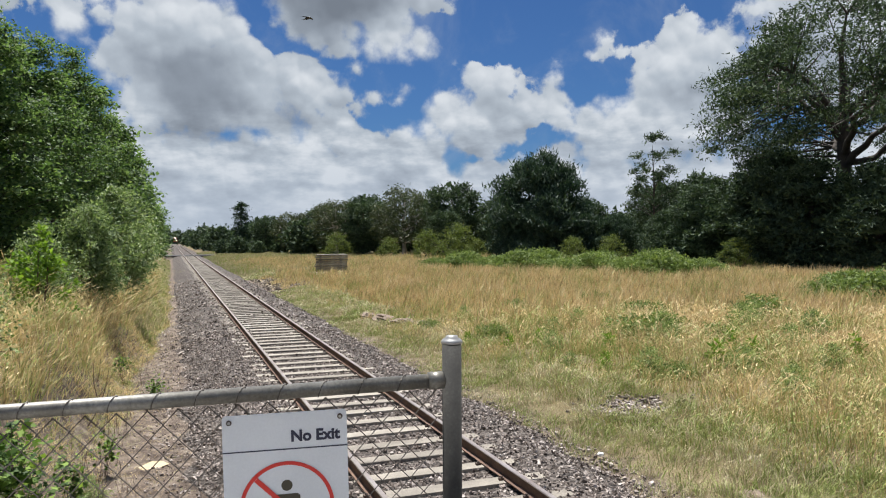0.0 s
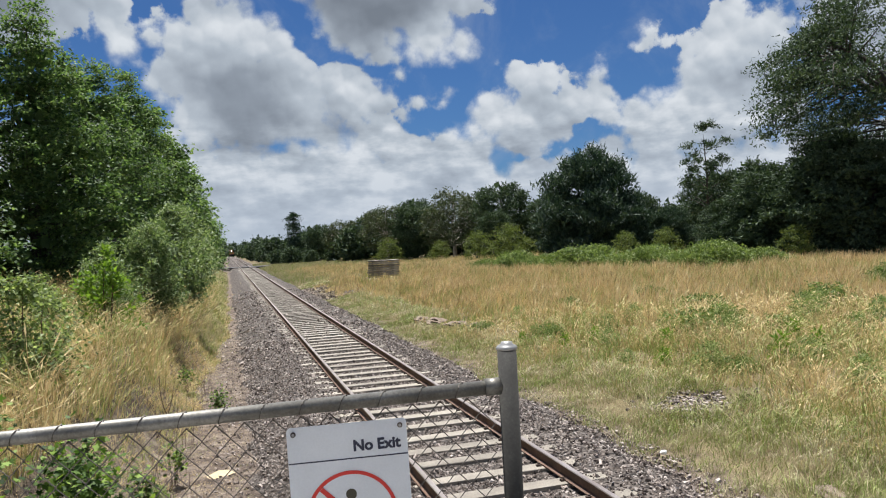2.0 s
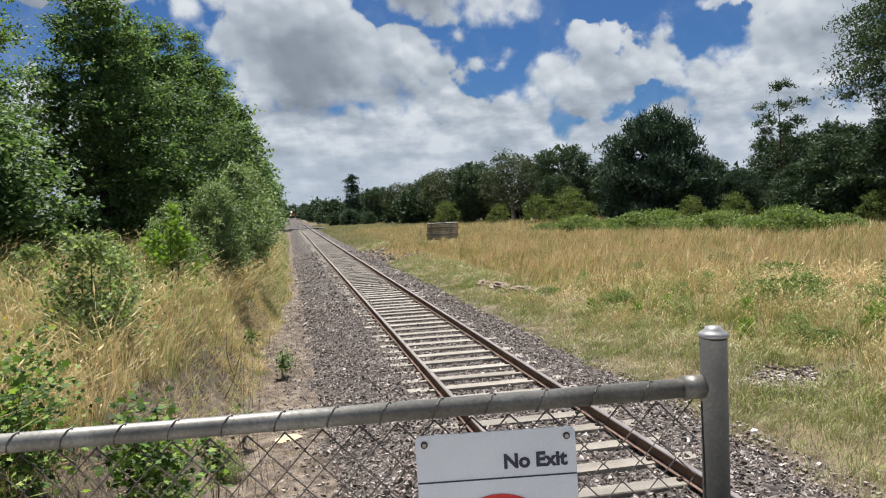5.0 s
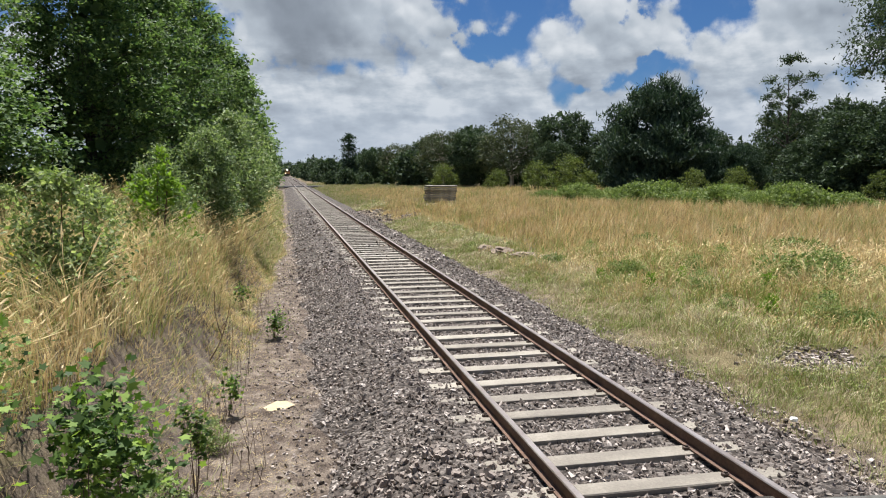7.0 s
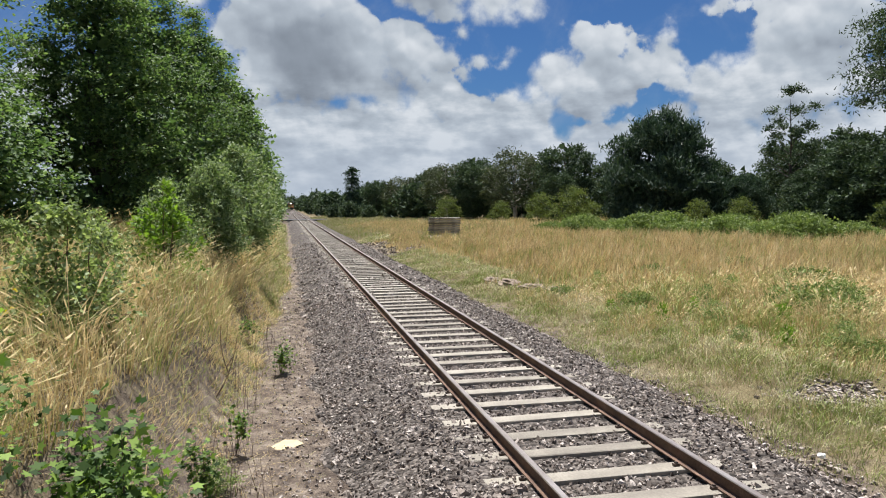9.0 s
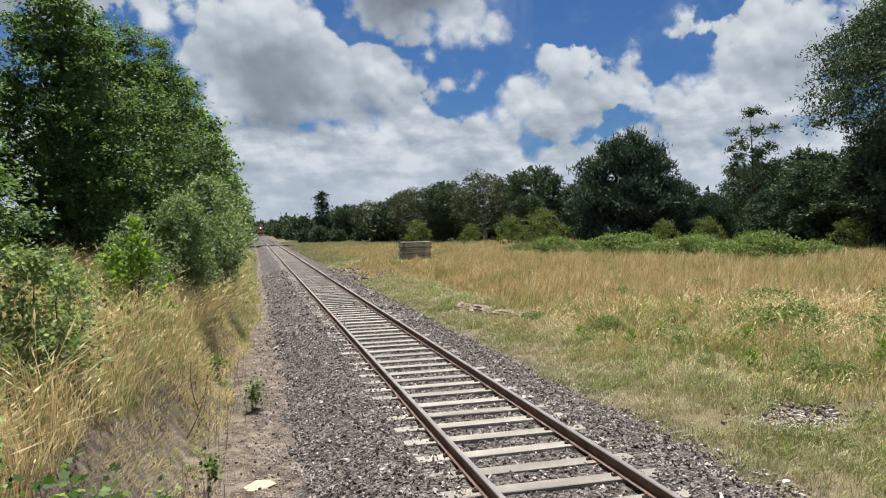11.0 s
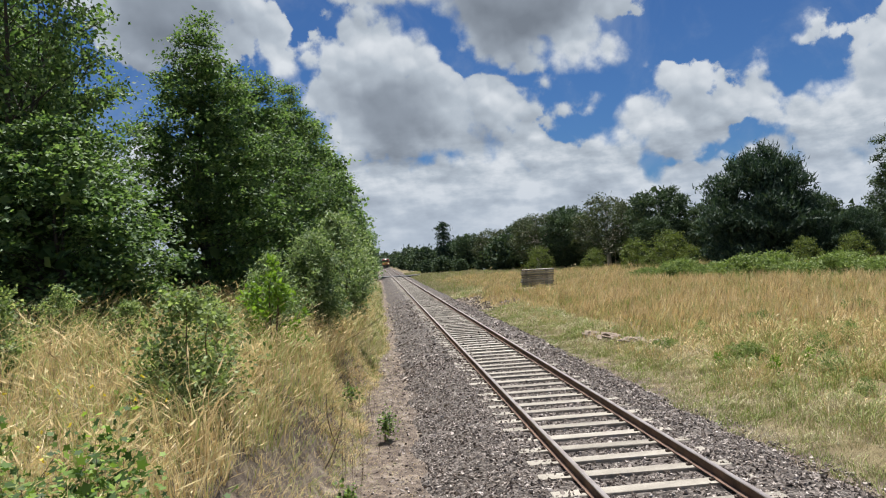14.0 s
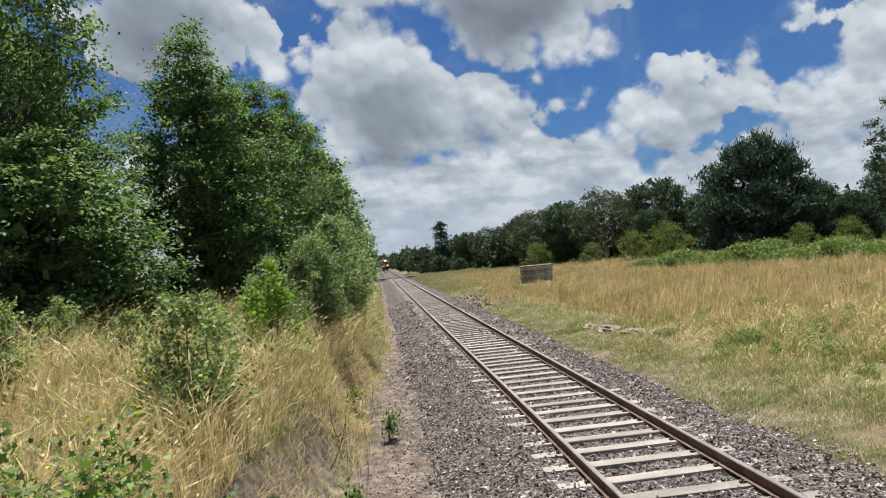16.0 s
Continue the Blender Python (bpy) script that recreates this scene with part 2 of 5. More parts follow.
DRY = [(0, (0.26, 0.18, 0.08)), (0.3, (0.60, 0.45, 0.21)), (0.65, (0.78, 0.62, 0.34)), (1, (0.92, 0.82, 0.56))]
RUSSET = [(0, (0.18, 0.11, 0.06)), (0.5, (0.50, 0.34, 0.18)), (1, (0.74, 0.57, 0.34))]
GREEN = [(0, (0.11, 0.155, 0.03)), (0.6, (0.22, 0.28, 0.065)), (1, (0.38, 0.42, 0.14))]
BLEACHED = [(0, (0.36, 0.29, 0.16)), (0.6, (0.60, 0.52, 0.34)), (1, (0.84, 0.78, 0.58))]
M["field_grass"] = grass_material("field_grass", DRY, RUSSET, GREEN, 0.60, moist=0.13)
M["verge_grass"] = grass_material("verge_grass", BLEACHED, BLEACHED, GREEN, 0.50, 0.7)
M["bank_grass"] = grass_material("bank_grass", DRY, RUSSET, GREEN, 0.545, 0.5, thin=0.34)


def ground_paint(g):
    co = coords(g)
    sep = g.node("ShaderNodeSeparateXYZ")
    g.put(sep.inputs[0], co)
    x = sep.outputs[0]
    big, mid, fine = g.noise(co, 0.5, 4.0), g.noise(co, 4.0, 5.0, 0.65), g.noise(co, 45.0, 6.0, 0.7)
    dirt = g.ramp(g.math("ADD", g.math("MULTIPLY", mid, 0.5), g.math("MULTIPLY", fine, 0.5)),
                  [(0.38, (0.035, 0.025, 0.020)), (0.5, (0.13, 0.10, 0.078)), (0.62, (0.29, 0.24, 0.19))])
    # thatch kept dark so its colour supplies the shade between grass blades
    thatch = g.ramp(g.math("ADD", g.math("MULTIPLY", big, 0.5), g.math("MULTIPLY", fine, 0.5)),
                    [(0.3, (0.07, 0.056, 0.028)), (0.5, (0.165, 0.132, 0.07)), (0.7, (0.32, 0.255, 0.145))])
    edge = g.math("MULTIPLY_ADD", g.math("SUBTRACT", mid, 0.5), 1.6, g.math("MAXIMUM", g.math("MULTIPLY_ADD", x, -1.0, -1.3), g.math("ADD", x, 0.45)))
    col = g.mix(g.smooth(edge, 3.2, 4.0), dirt, thatch)
    return principled(g, col, 0.95, bump=g.math("ADD", g.math("MULTIPLY", mid, 0.6), fine), strength=0.8, distance=0.03, spec=0.2)


M["ground"] = material("ground", ground_paint)


def shaded_ballast_paint(g):
    co = coords(g)
    v = g.node("ShaderNodeTexVoronoi")
    g.put(v.inputs["Vector"], co)
    v.inputs["Scale"].default_value = 19.0
    n = g.noise(co, 1.2, 4.0)
    tone = g.node("ShaderNodeSeparateColor")
    g.put(tone.inputs[0], v.outputs["Color"])
    f = g.math("MULTIPLY_ADD", g.math("SUBTRACT", n, 0.5), 0.6, tone.outputs[0], clamp=True)
    # stone tones darkened to stand for the shadow in gaps between loose stones
    col = g.ramp(f, [(0, (0.025, 0.02, 0.017)), (0.5, (0.085, 0.070, 0.060)), (1, (0.19, 0.163, 0.143))])
    h = g.math("SUBTRACT", 1.0, v.outputs["Distance"])
    return principled(g, col, 0.9, bump=h, strength=1.0, distance=0.05, spec=0.3)


M["ballast"] = material("ballast", shaded_ballast_paint)


def stone_paint(g):
    n = g.noise(coords(g), 40.0, 4.0)
    f = g.math("MULTIPLY_ADD", g.math("SUBTRACT", n, 0.5), 0.5, island(g), clamp=True)
    col = g.ramp(f, [(0, (0.045, 0.034, 0.028)), (0.3, (0.15, 0.12, 0.10)), (0.7, (0.285, 0.24, 0.207)), (1, (0.50, 0.44, 0.395))])
    return principled(g, col, 0.85, bump=n, strength=0.4, distance=0.01, spec=0.35)


M["stone"] = material("stone", stone_paint)
M["sleeper"] = speckled("sleeper", [(0, (0.16, 0.14, 0.115)), (0.5, (0.26, 0.232, 0.19)), (1, (0.37, 0.335, 0.28))], 1.6, 35.0, 0.9, random_piece=0.2)
M["rail_rust"] = speckled("rail_rust", [(0, (0.05, 0.026, 0.016)), (0.6, (0.13, 0.07, 0.042)), (1, (0.22, 0.13, 0.085))], 3.0, 50.0, 0.75)
M["rail_steel"] = speckled("rail_steel", [(0, (0.30, 0.24, 0.20)), (1, (0.52, 0.47, 0.43))], 2.0, 40.0, 0.38, 0.75, 0.1)
M["clip"] = speckled("clip", [(0, (0.035, 0.025, 0.02)), (1, (0.12, 0.08, 0.06))], 10.0, 80.0, 0.7, 0.3)
M["galvanised"] = speckled("galvanised", [(0, (0.10, 0.094, 0.08)), (0.55, (0.20, 0.19, 0.165)), (1, (0.33, 0.32, 0.285))], 9.0, 120.0, 0.5, 0.5, 0.15, 0.003)
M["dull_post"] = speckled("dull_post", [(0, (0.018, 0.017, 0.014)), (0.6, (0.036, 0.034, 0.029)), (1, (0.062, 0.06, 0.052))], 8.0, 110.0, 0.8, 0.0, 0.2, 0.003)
M["wire"] = speckled("wire", [(0, (0.05, 0.042, 0.035)), (1, (0.16, 0.14, 0.12))], 20.0, 150.0, 0.55, 0.5, 0.1, 0.002)
M["cap"] = speckled("cap", [(0, (0.26, 0.255, 0.24)), (1, (0.46, 0.45, 0.43))], 10.0, 90.0, 0.42, 0.5, 0.1, 0.002)
M["sign_white"] = speckled("sign_white", [(0, (0.66, 0.68, 0.70)), (1, (0.78, 0.80, 0.82))], 5.0, 140.0, 0.32, 0.0, 0.03, 0.001)
M["sign_navy"] = speckled("sign_navy", [(0, (0.012, 0.014, 0.035)), (1, (0.025, 0.028, 0.06))], 9.0, 90.0, 0.45, 0.0, 0.02, 0.001)
M["sign_red"] = speckled("sign_red", [(0, (0.58, 0.018, 0.012)), (1, (0.70, 0.03, 0.016))], 9.0, 90.0, 0.4, 0.0, 0.02, 0.001)
M["sign_olive"] = speckled("sign_olive", [(0, (0.035, 0.03, 0.014)), (1, (0.06, 0.05, 0.025))], 9.0, 90.0, 0.45, 0.0, 0.02, 0.001)
M["old_timber"] = speckled("old_timber", [(0, (0.10, 0.085, 0.07)), (0.5, (0.22, 0.20, 0.17)), (1, (0.42, 0.39, 0.34))], 1.5, 22.0, 0.9, random_piece=0.3)
M["card"] = speckled("card", [(0, (0.44, 0.34, 0.20)), (1, (0.58, 0.47, 0.30))], 6.0, 60.0, 0.85)
M["paper"] = speckled("paper", [(0, (0.72, 0.72, 0.70)), (1, (0.84, 0.84, 0.82))], 6.0, 60.0, 0.8)
M["concrete"] = speckled("concrete", [(0, (0.20, 0.19, 0.175)), (1, (0.38, 0.365, 0.34))], 1.5, 40.0, 0.9)
M["asphalt"] = speckled("asphalt", [(0, (0.035, 0.035, 0.035)), (1, (0.085, 0.082, 0.08))], 1.0, 50.0, 0.9)
M["train_yellow"] = speckled("train_yellow", [(0, (0.34, 0.17, 0.05)), (1, (0.42, 0.23, 0.07))], 1.0, 10.0, 0.4)
M["train_red"] = speckled("train_red", [(0, (0.30, 0.03, 0.03)), (1, (0.40, 0.05, 0.045))], 1.0, 10.0, 0.4)
M["train_grey"] = speckled("train_grey", [(0, (0.28, 0.28, 0.29)), (1, (0.38, 0.38, 0.39))], 1.0, 10.0, 0.5, 0.3)
M["train_dark"] = speckled("train_dark", [(0, (0.015, 0.015, 0.017)), (1, (0.04, 0.04, 0.042))], 1.0, 10.0, 0.5)
M["dark_glass"] = material("dark_glass", lambda g: principled(g, (0.02, 0.022, 0.025), 0.06))
M["feather"] = speckled("feather", [(0, (0.012, 0.012, 0.014)), (1, (0.05, 0.048, 0.045))], 20.0, 90.0, 0.6)


def lamp_paint(g):
    e = g.node("ShaderNodeEmission")
    e.inputs[0].default_value, e.inputs[1].default_value = (1.0, 0.93, 0.75, 1), 18.0
    return e.outputs[0]


M["headlight"] = material("headlight", lamp_paint)


# ---------------------------------------------------------------- mesh tools
def raw_mesh(name, verts, loops, starts, mat, smooth=False):
    """A mesh from arrays: vertices, corner indices and each face's first corner."""
    me = bpy.data.meshes.new(name)
    verts = np.asarray(verts, np.float32).reshape(-1, 3)
    loops, starts = np.asarray(loops, np.int32).ravel(), np.asarray(starts, np.int32).ravel()
    me.vertices.add(len(verts))
    me.vertices.foreach_set("co", verts.ravel())
    me.loops.add(len(loops))
    me.loops.foreach_set("vertex_index", loops)
    me.polygons.add(len(starts))
    me.polygons.foreach_set("loop_start", starts)
    me.polygons.foreach_set("use_smooth", np.full(len(starts), bool(smooth)))
    me.update(calc_edges=True)
    me.validate()
    me.materials.append(mat)
    return me


def quads(name, verts, faces, mat, smooth=False):
    faces = np.asarray(faces)
    k = faces.shape[1]
    return raw_mesh(name, verts, faces, np.arange(len(faces)) * k, mat, smooth)


def thing(name, label, category, group="", kind="", at=None):
    ob = new(name)
    ob.empty_display_size = 0.1
    if at is not None:
        ob.matrix_world = at
    return tagged(ob, label, category, group, kind)


def hang(name, mesh, parent, label="", kind=""):
    """Links a mesh as one part under its thing."""
    ob = new(name, mesh)
    ob.parent = parent
    return tagged(ob, label, kind=kind)


def part(name, bm, mat, parent, label="", smooth=False):
    me = bpy.data.meshes.new(name)
    bm.to_mesh(me)
    bm.free()
    if smooth:
        me.polygons.foreach_set("use_smooth", np.ones(len(me.polygons), bool))
    me.materials.append(mat)
    return hang(name, me, parent, label)


def box(sx, sy, sz, bevel=0.0, at=(0, 0, 0), bm=None):
    own = bmesh.new()
    bmesh.ops.create_cube(own, size=1.0)
    bmesh.ops.scale(own, vec=(sx, sy, sz), verts=own.verts)
    if bevel:
        bmesh.ops.bevel(own, geom=own.edges[:], offset=bevel, segments=2, affect="EDGES", profile=0.6)
    bmesh.ops.translate(own, vec=at, verts=own.verts)
    if bm is None:
        return own
    me = bpy.data.meshes.new("tmp")
    own.to_mesh(me)
    own.free()
    bm.from_mesh(me)
    bpy.data.meshes.remove(me)
    return bm


def tube(points, radii, sides=6):
    """Vertices and quads of a tapered tube along points."""
    P = np.asarray(points, float)
    n = len(P)
    T = np.gradient(P, axis=0)
    T /= np.linalg.norm(T, axis=1, keepdims=True) + 1e-9
    ref = np.where(np.abs(T[:, 2:3]) > 0.9, np.array([[1.0, 0, 0]]), np.array([[0, 0, 1.0]]))
    A = np.cross(T, ref)
    A /= np.linalg.norm(A, axis=1, keepdims=True) + 1e-9
    B = np.cross(T, A)
    ang = np.arange(sides) / sides * 2 * np.pi
    R = np.asarray(radii, float)[:, None, None]
    V = P[:, None] + R * (np.cos(ang)[None, :, None] * A[:, None] + np.sin(ang)[None, :, None] * B[:, None])
    i = np.arange(n - 1)[:, None] * sides
    j = np.arange(sides)[None]
    k = (j + 1) % sides
    F = np.stack([i + j, i + k, i + sides + k, i + sides + j], -1).reshape(-1, 4)
    return V.reshape(-1, 3), F


def join(pieces):
    V, F, o = [], [], 0
    for v, f in pieces:
        V.append(v)
        F.append(np.asarray(f) + o)
        o += len(v)
    return np.concatenate(V), np.concatenate(F)


def unit(v):
    return v / (np.linalg.norm(v, axis=-1, keepdims=True) + 1e-9)


def leaves(C, length, width, rng, lift=0.0):
    """One folded-flat leaf (a diamond) at each point of C."""
    n = len(C)
    d = rng.normal(size=(n, 3))
    d[:, 2] = d[:, 2] * 0.7 + lift
    d = unit(d)
    s = unit(np.cross(d, rng.normal(size=(n, 3))))
    L = (length * rng.uniform(0.6, 1.25, n))[:, None]
    W = (width * rng.uniform(0.6, 1.25, n))[:, None]
    V = np.stack([C, C + d * L * 0.45 + s * W * 0.5, C + d * L, C + d * L * 0.45 - s * W * 0.5], 1)
    return V.reshape(-1, 3), np.arange(n * 4).reshape(n, 4)


def wave(x, y, seed=0.0):
    """Smooth ground noise, about -1 to 1."""
    return (np.sin(0.9 * x + 1.3 * y + seed) + np.sin(-1.7 * x + 0.6 * y + 2.1 * seed + 1) + np.sin(0.35 * x - 0.28 * y + seed * 0.7)
            + np.sin(2.9 * x + 2.3 * y + 3 + seed)) / 4


def step(a, b, v):
    t = np.clip((v - a) / (b - a), 0, 1)
    return t * t * (3 - 2 * t)


def toe(y):
    return -3.95 + 0.75 * step(12, 34, y) + 0.12 * np.sin(y * 0.9)


def ground_z(x, y):
    x, y = np.asarray(x, float), np.asarray(y, float)
    high = (1.22 + 0.6 * step(1.2, 5.0, toe(y) - x)) * (1 - 0.85 * step(45, 120, y)) + 0.13 * wave(x * 0.5, y * 0.5, 2.0)
    left = -0.35 + (high + 0.35) * step(0.0, 1.35, toe(y) - x)
    right = -0.33 + 0.30 * step(2.5, 5.5, x) + 0.25 * step(6, 28, x) + 0.06 * wave(x, y) * step(2.4, 4, x)
    z = np.where(x < 0, left, right)
    return z + 0.02 * wave(x * 3, y * 3, 1.0)


# ---------------------------------------------------------------- ground, ballast, track
def grid(xs, ys, zf):
    X, Y = np.meshgrid(xs, ys)
    V = np.stack([X, Y, zf(X, Y)], -1).reshape(-1, 3)
    nx, ny = len(xs), len(ys)
    i = np.arange(ny - 1)[:, None] * nx + np.arange(nx - 1)[None]
    F = np.stack([i, i + 1, i + nx + 1, i + nx], -1).reshape(-1, 4)
    return V, F


def build_ground():
    xs = np.concatenate([-np.geomspace(2500, 9, 26), np.arange(-8.5, 8.5, 0.16), np.geomspace(8.6, 2500, 44)])
    ys = np.concatenate([-np.geomspace(2500, 6, 14), np.arange(-5.5, 42, 0.25), np.geomspace(42.4, 3500, 60)])
    V, F = grid(xs, ys, ground_z)
    ob = new("ground", quads("ground", V, F, M["ground"], True))
    tagged(ob, "bare brown dirt and dry grass thatch darkened for shade between blades", "ground", kind="structure")

    def bz(x, y):
        rag = 0.16 * wave(x * 0.4, y * 1.3, 9.0) + 0.08 * np.sin(y * 3.1)
        side = np.where(x < 0, (x + 3.08 + rag) / 1.3, (3.05 + rag - x) / 1.25)
        shoulder = 0.035 * step(0.92, 1.05, np.abs(x))
        return -0.50 + 0.465 * np.clip(side, 0, 1) + shoulder * np.clip(side, 0, 1) + 0.016 * wave(x * 4, y * 4)
    xs = np.concatenate([np.linspace(-3.3, -1.75, 14), np.linspace(-1.6, 1.6, 27), np.linspace(1.72, 3.05, 13)])
    ys = np.concatenate([np.arange(-12, 45, 0.2), np.geomspace(45.3, 480, 60)])
    V, F = grid(xs, ys, bz)
    ballast = new("ballast", quads("ballast", V, F, M["ballast"], True))
    tagged(ballast, "grey-brown crushed stone ballast under the track, darkened for shade in its gaps", "ballast", kind="structure")
    return ballast, bz


ballast, ballast_z = build_ground()


def build_track():
    track = thing("railway_track", "single railway track with rusty rails on pale grey sleepers", "railway track", kind="structure")
    prof = [(-0.065, 0.0), (0.065, 0.0), (0.065, 0.012), (0.014, 0.03), (0.010, 0.105), (0.034, 0.118), (0.035, 0.140), (0.028, 0.150),
            (-0.028, 0.150), (-0.035, 0.140), (-0.034, 0.118), (-0.010, 0.105), (-0.014, 0.03), (-0.065, 0.012)]
    n = len(prof)
    ys = [-12.0, 0.0, 25.0, 60.0, 130.0, 470.0]
    V = np.array([(x, y, z) for y in ys for x, z in prof])
    F = np.array([(k * n + i, k * n + (i + 1) % n, (k + 1) * n + (i + 1) % n, (k + 1) * n + i) for k in range(len(ys) - 1) for i in range(n)])
    me = quads("rail", V, F[:, ::-1], M["rail_rust"])
    me.materials.append(M["rail_steel"])
    for p in me.polygons:
        if p.center.z > 0.144:
            p.material_index = 1
    for x in (-0.835, 0.835):
        r = hang("rail", me, track, "rusty steel rail with a bright worn head")
        r.location = (x, 0, 0.012)
    sm = []
    rng = random.Random(4)
    for k in range(4):
        bm = box(2.62, 0.235, 0.12, 0.012)
        for v in bm.verts:
            v.co.z += rng.uniform(-0.004, 0.004)
            v.co.y += rng.uniform(-0.006, 0.006)
        me = bpy.data.meshes.new("sleeper")
        bm.to_mesh(me)
        bm.free()
        me.materials.append(M["sleeper"])
        sm.append(me)
    bm = box(0.07, 0.05, 0.035, 0.008)
    box(0.03, 0.03, 0.05, 0.006, (0, 0, 0.01), bm)
    clip = bpy.data.meshes.new("rail_clip")
    bm.to_mesh(clip)
    bm.free()
    clip.materials.append(M["clip"])
    for k in range(280):
        y = -4.17 + 0.672 * k
        if y > 132 and k > 202:
            break
        s = hang("sleeper", sm[k % 4], track)
        s.location = (rng.uniform(-0.02, 0.02), y + rng.uniform(-0.03, 0.03), -0.055 + rng.uniform(-0.008, 0.006))
        s.rotation_euler = (rng.uniform(-0.01, 0.01), 0, rng.uniform(-0.012, 0.012) + (math.pi if k % 3 else 0))
        if y < 30:
            for x in (-0.93, -0.74, 0.74, 0.93):
                c = hang("rail_clip", clip, s)
                c.location = (x if not k % 3 else -x, 0.0, 0.072)
    return track


track = build_track()


def build_stones():
    """Loose crushed stones lying in the ballast."""
    rng = np.random.default_rng(5)
    cube = np.array([(x, y, z) for x in (-1, 1) for y in (-1, 1) for z in (-1, 1)], float)
    cf = np.array([(0, 1, 3, 2), (4, 6, 7, 5), (0, 4, 5, 1), (2, 3, 7, 6), (0, 2, 6, 4), (1, 5, 7, 3)])

    def heap(n, y0, y1, size, power=1.0):
        x = rng.uniform(-2.68, 2.7, n)
        x = np.where(rng.uniform(size=n) < 0.035, rng.uniform(-3.3, -2.6, n), x)
        y = y0 + (y1 - y0) * rng.uniform(0, 1, n) ** power
        near_sleeper = np.abs(((y + 4.17) / 0.672 + 0.5) % 1.0 - 0.5) * 0.672 < 0.12
        keep = ~(near_sleeper & (np.abs(x) < 1.28) & (rng.uniform(size=n) < np.where(np.abs(x) < 0.8, 0.97, np.where(x < 0, 0.25, 0.2)))) & (np.abs(np.abs(x) - 0.835) > 0.09)
        x, y = x[keep], y[keep]
        n = len(x)
        z = ballast_z(x, y) + rng.uniform(-0.01, 0.014, n)
        z = np.maximum(z, ground_z(x, y))
        s = size * rng.uniform(0.5, 1.25, n)
        V = cube[None] * rng.uniform(0.2, 1.0, (n, 8, 3)) * (np.array([1.15, 0.7, 0.5]) * rng.uniform(0.7, 1.2, (n, 1, 3)))
        q = rng.normal(size=(n, 4))
        q /= np.linalg.norm(q, axis=1, keepdims=True)
        w, a, b, c = q.T
        R = np.stack([np.stack([1 - 2 * (b * b + c * c), 2 * (a * b - c * w), 2 * (a * c + b * w)], -1),
                      np.stack([2 * (a * b + c * w), 1 - 2 * (a * a + c * c), 2 * (b * c - a * w)], -1),
                      np.stack([2 * (a * c - b * w), 2 * (b * c + a * w), 1 - 2 * (a * a + b * b)], -1)], 1)
        V = np.einsum("nij,nkj->nki", R, V) * s[:, None, None] * 0.5 + np.stack([x, y, z], -1)[:, None]
        F = cf[None] + np.arange(n)[:, None, None] * 8
        return V.reshape(-1, 3), F.reshape(-1, 4)
    V, F = join([heap(35000, 4.0, 24, 0.066, 1.45), heap(5500, 22, 55, 0.12, 1.3)])
    hang("loose_stones", quads("loose_stones", V, F, M["stone"]), ballast, "loose angular grey-brown ballast stones", "stuff")
    # the stones closest to the platform's end, piece by piece
    shapes = []
    for k in range(8):
        v = cube * rng.uniform(0.55, 1.0, (8, 3)) * np.array([1.0, 0.75, 0.6]) * 0.04
        shapes.append(quads("ballast_stone", v, cf, M["stone"]))
    for k in range(260):
        x, y = rng.uniform(-2.6, -1.0), rng.uniform(5.6, 8.4)
        o = hang("ballast_stone", shapes[k % 8], ballast)
        o.location = (x, y, float(ballast_z(np.array(x), np.array(y))) + 0.022)
        o.rotation_euler = rng.uniform(0, 6.28, 3)


build_stones()


def build_road():
    road = thing("level_crossing", "dark asphalt road crossing the rails on the level", "road", kind="structure")
    bm = box(9, 7.0, 0.2, 0.02, (0, 137.5, 0.0))
    part("road_surface", bm, M["asphalt"], road)


build_road()


# ---------------------------------------------------------------- platform end, fence and sign
def fence_point(s, z, out=0.0):
    """s metres along the fence from its end post; out: towards the platform."""
    ux, uy = -0.9824, 0.1867
    return Vector((-2.190 + ux * s - uy * out, 1.930 + uy * s + ux * out, z))


def build_platform():
    bm = box(6.0, 12.0, 1.75, 0.02, (-5.0, -3.72, 0.475))
    ob = new("platform", bpy.data.meshes.new("platform"))
    bm.to_mesh(ob.data)
    bm.free()
    ob.data.materials.append(M["concrete"])
    tagged(ob, "grey concrete end of the station platform", "platform", kind="structure")


build_platform()


def rod(p0, p1, r, sides=16, ends=True):
    v, f = tube([p0, p1], [r, r], sides)
    bm = bmesh.new()
    vs = [bm.verts.new(p) for p in v]
    for q in f:
        bm.faces.new([vs[i] for i in q])
    if ends:
        bm.faces.new(vs[:sides])
        bm.faces.new(vs[sides:][::-1])
    bmesh.ops.recalc_face_normals(bm, faces=bm.faces[:])
    return bm


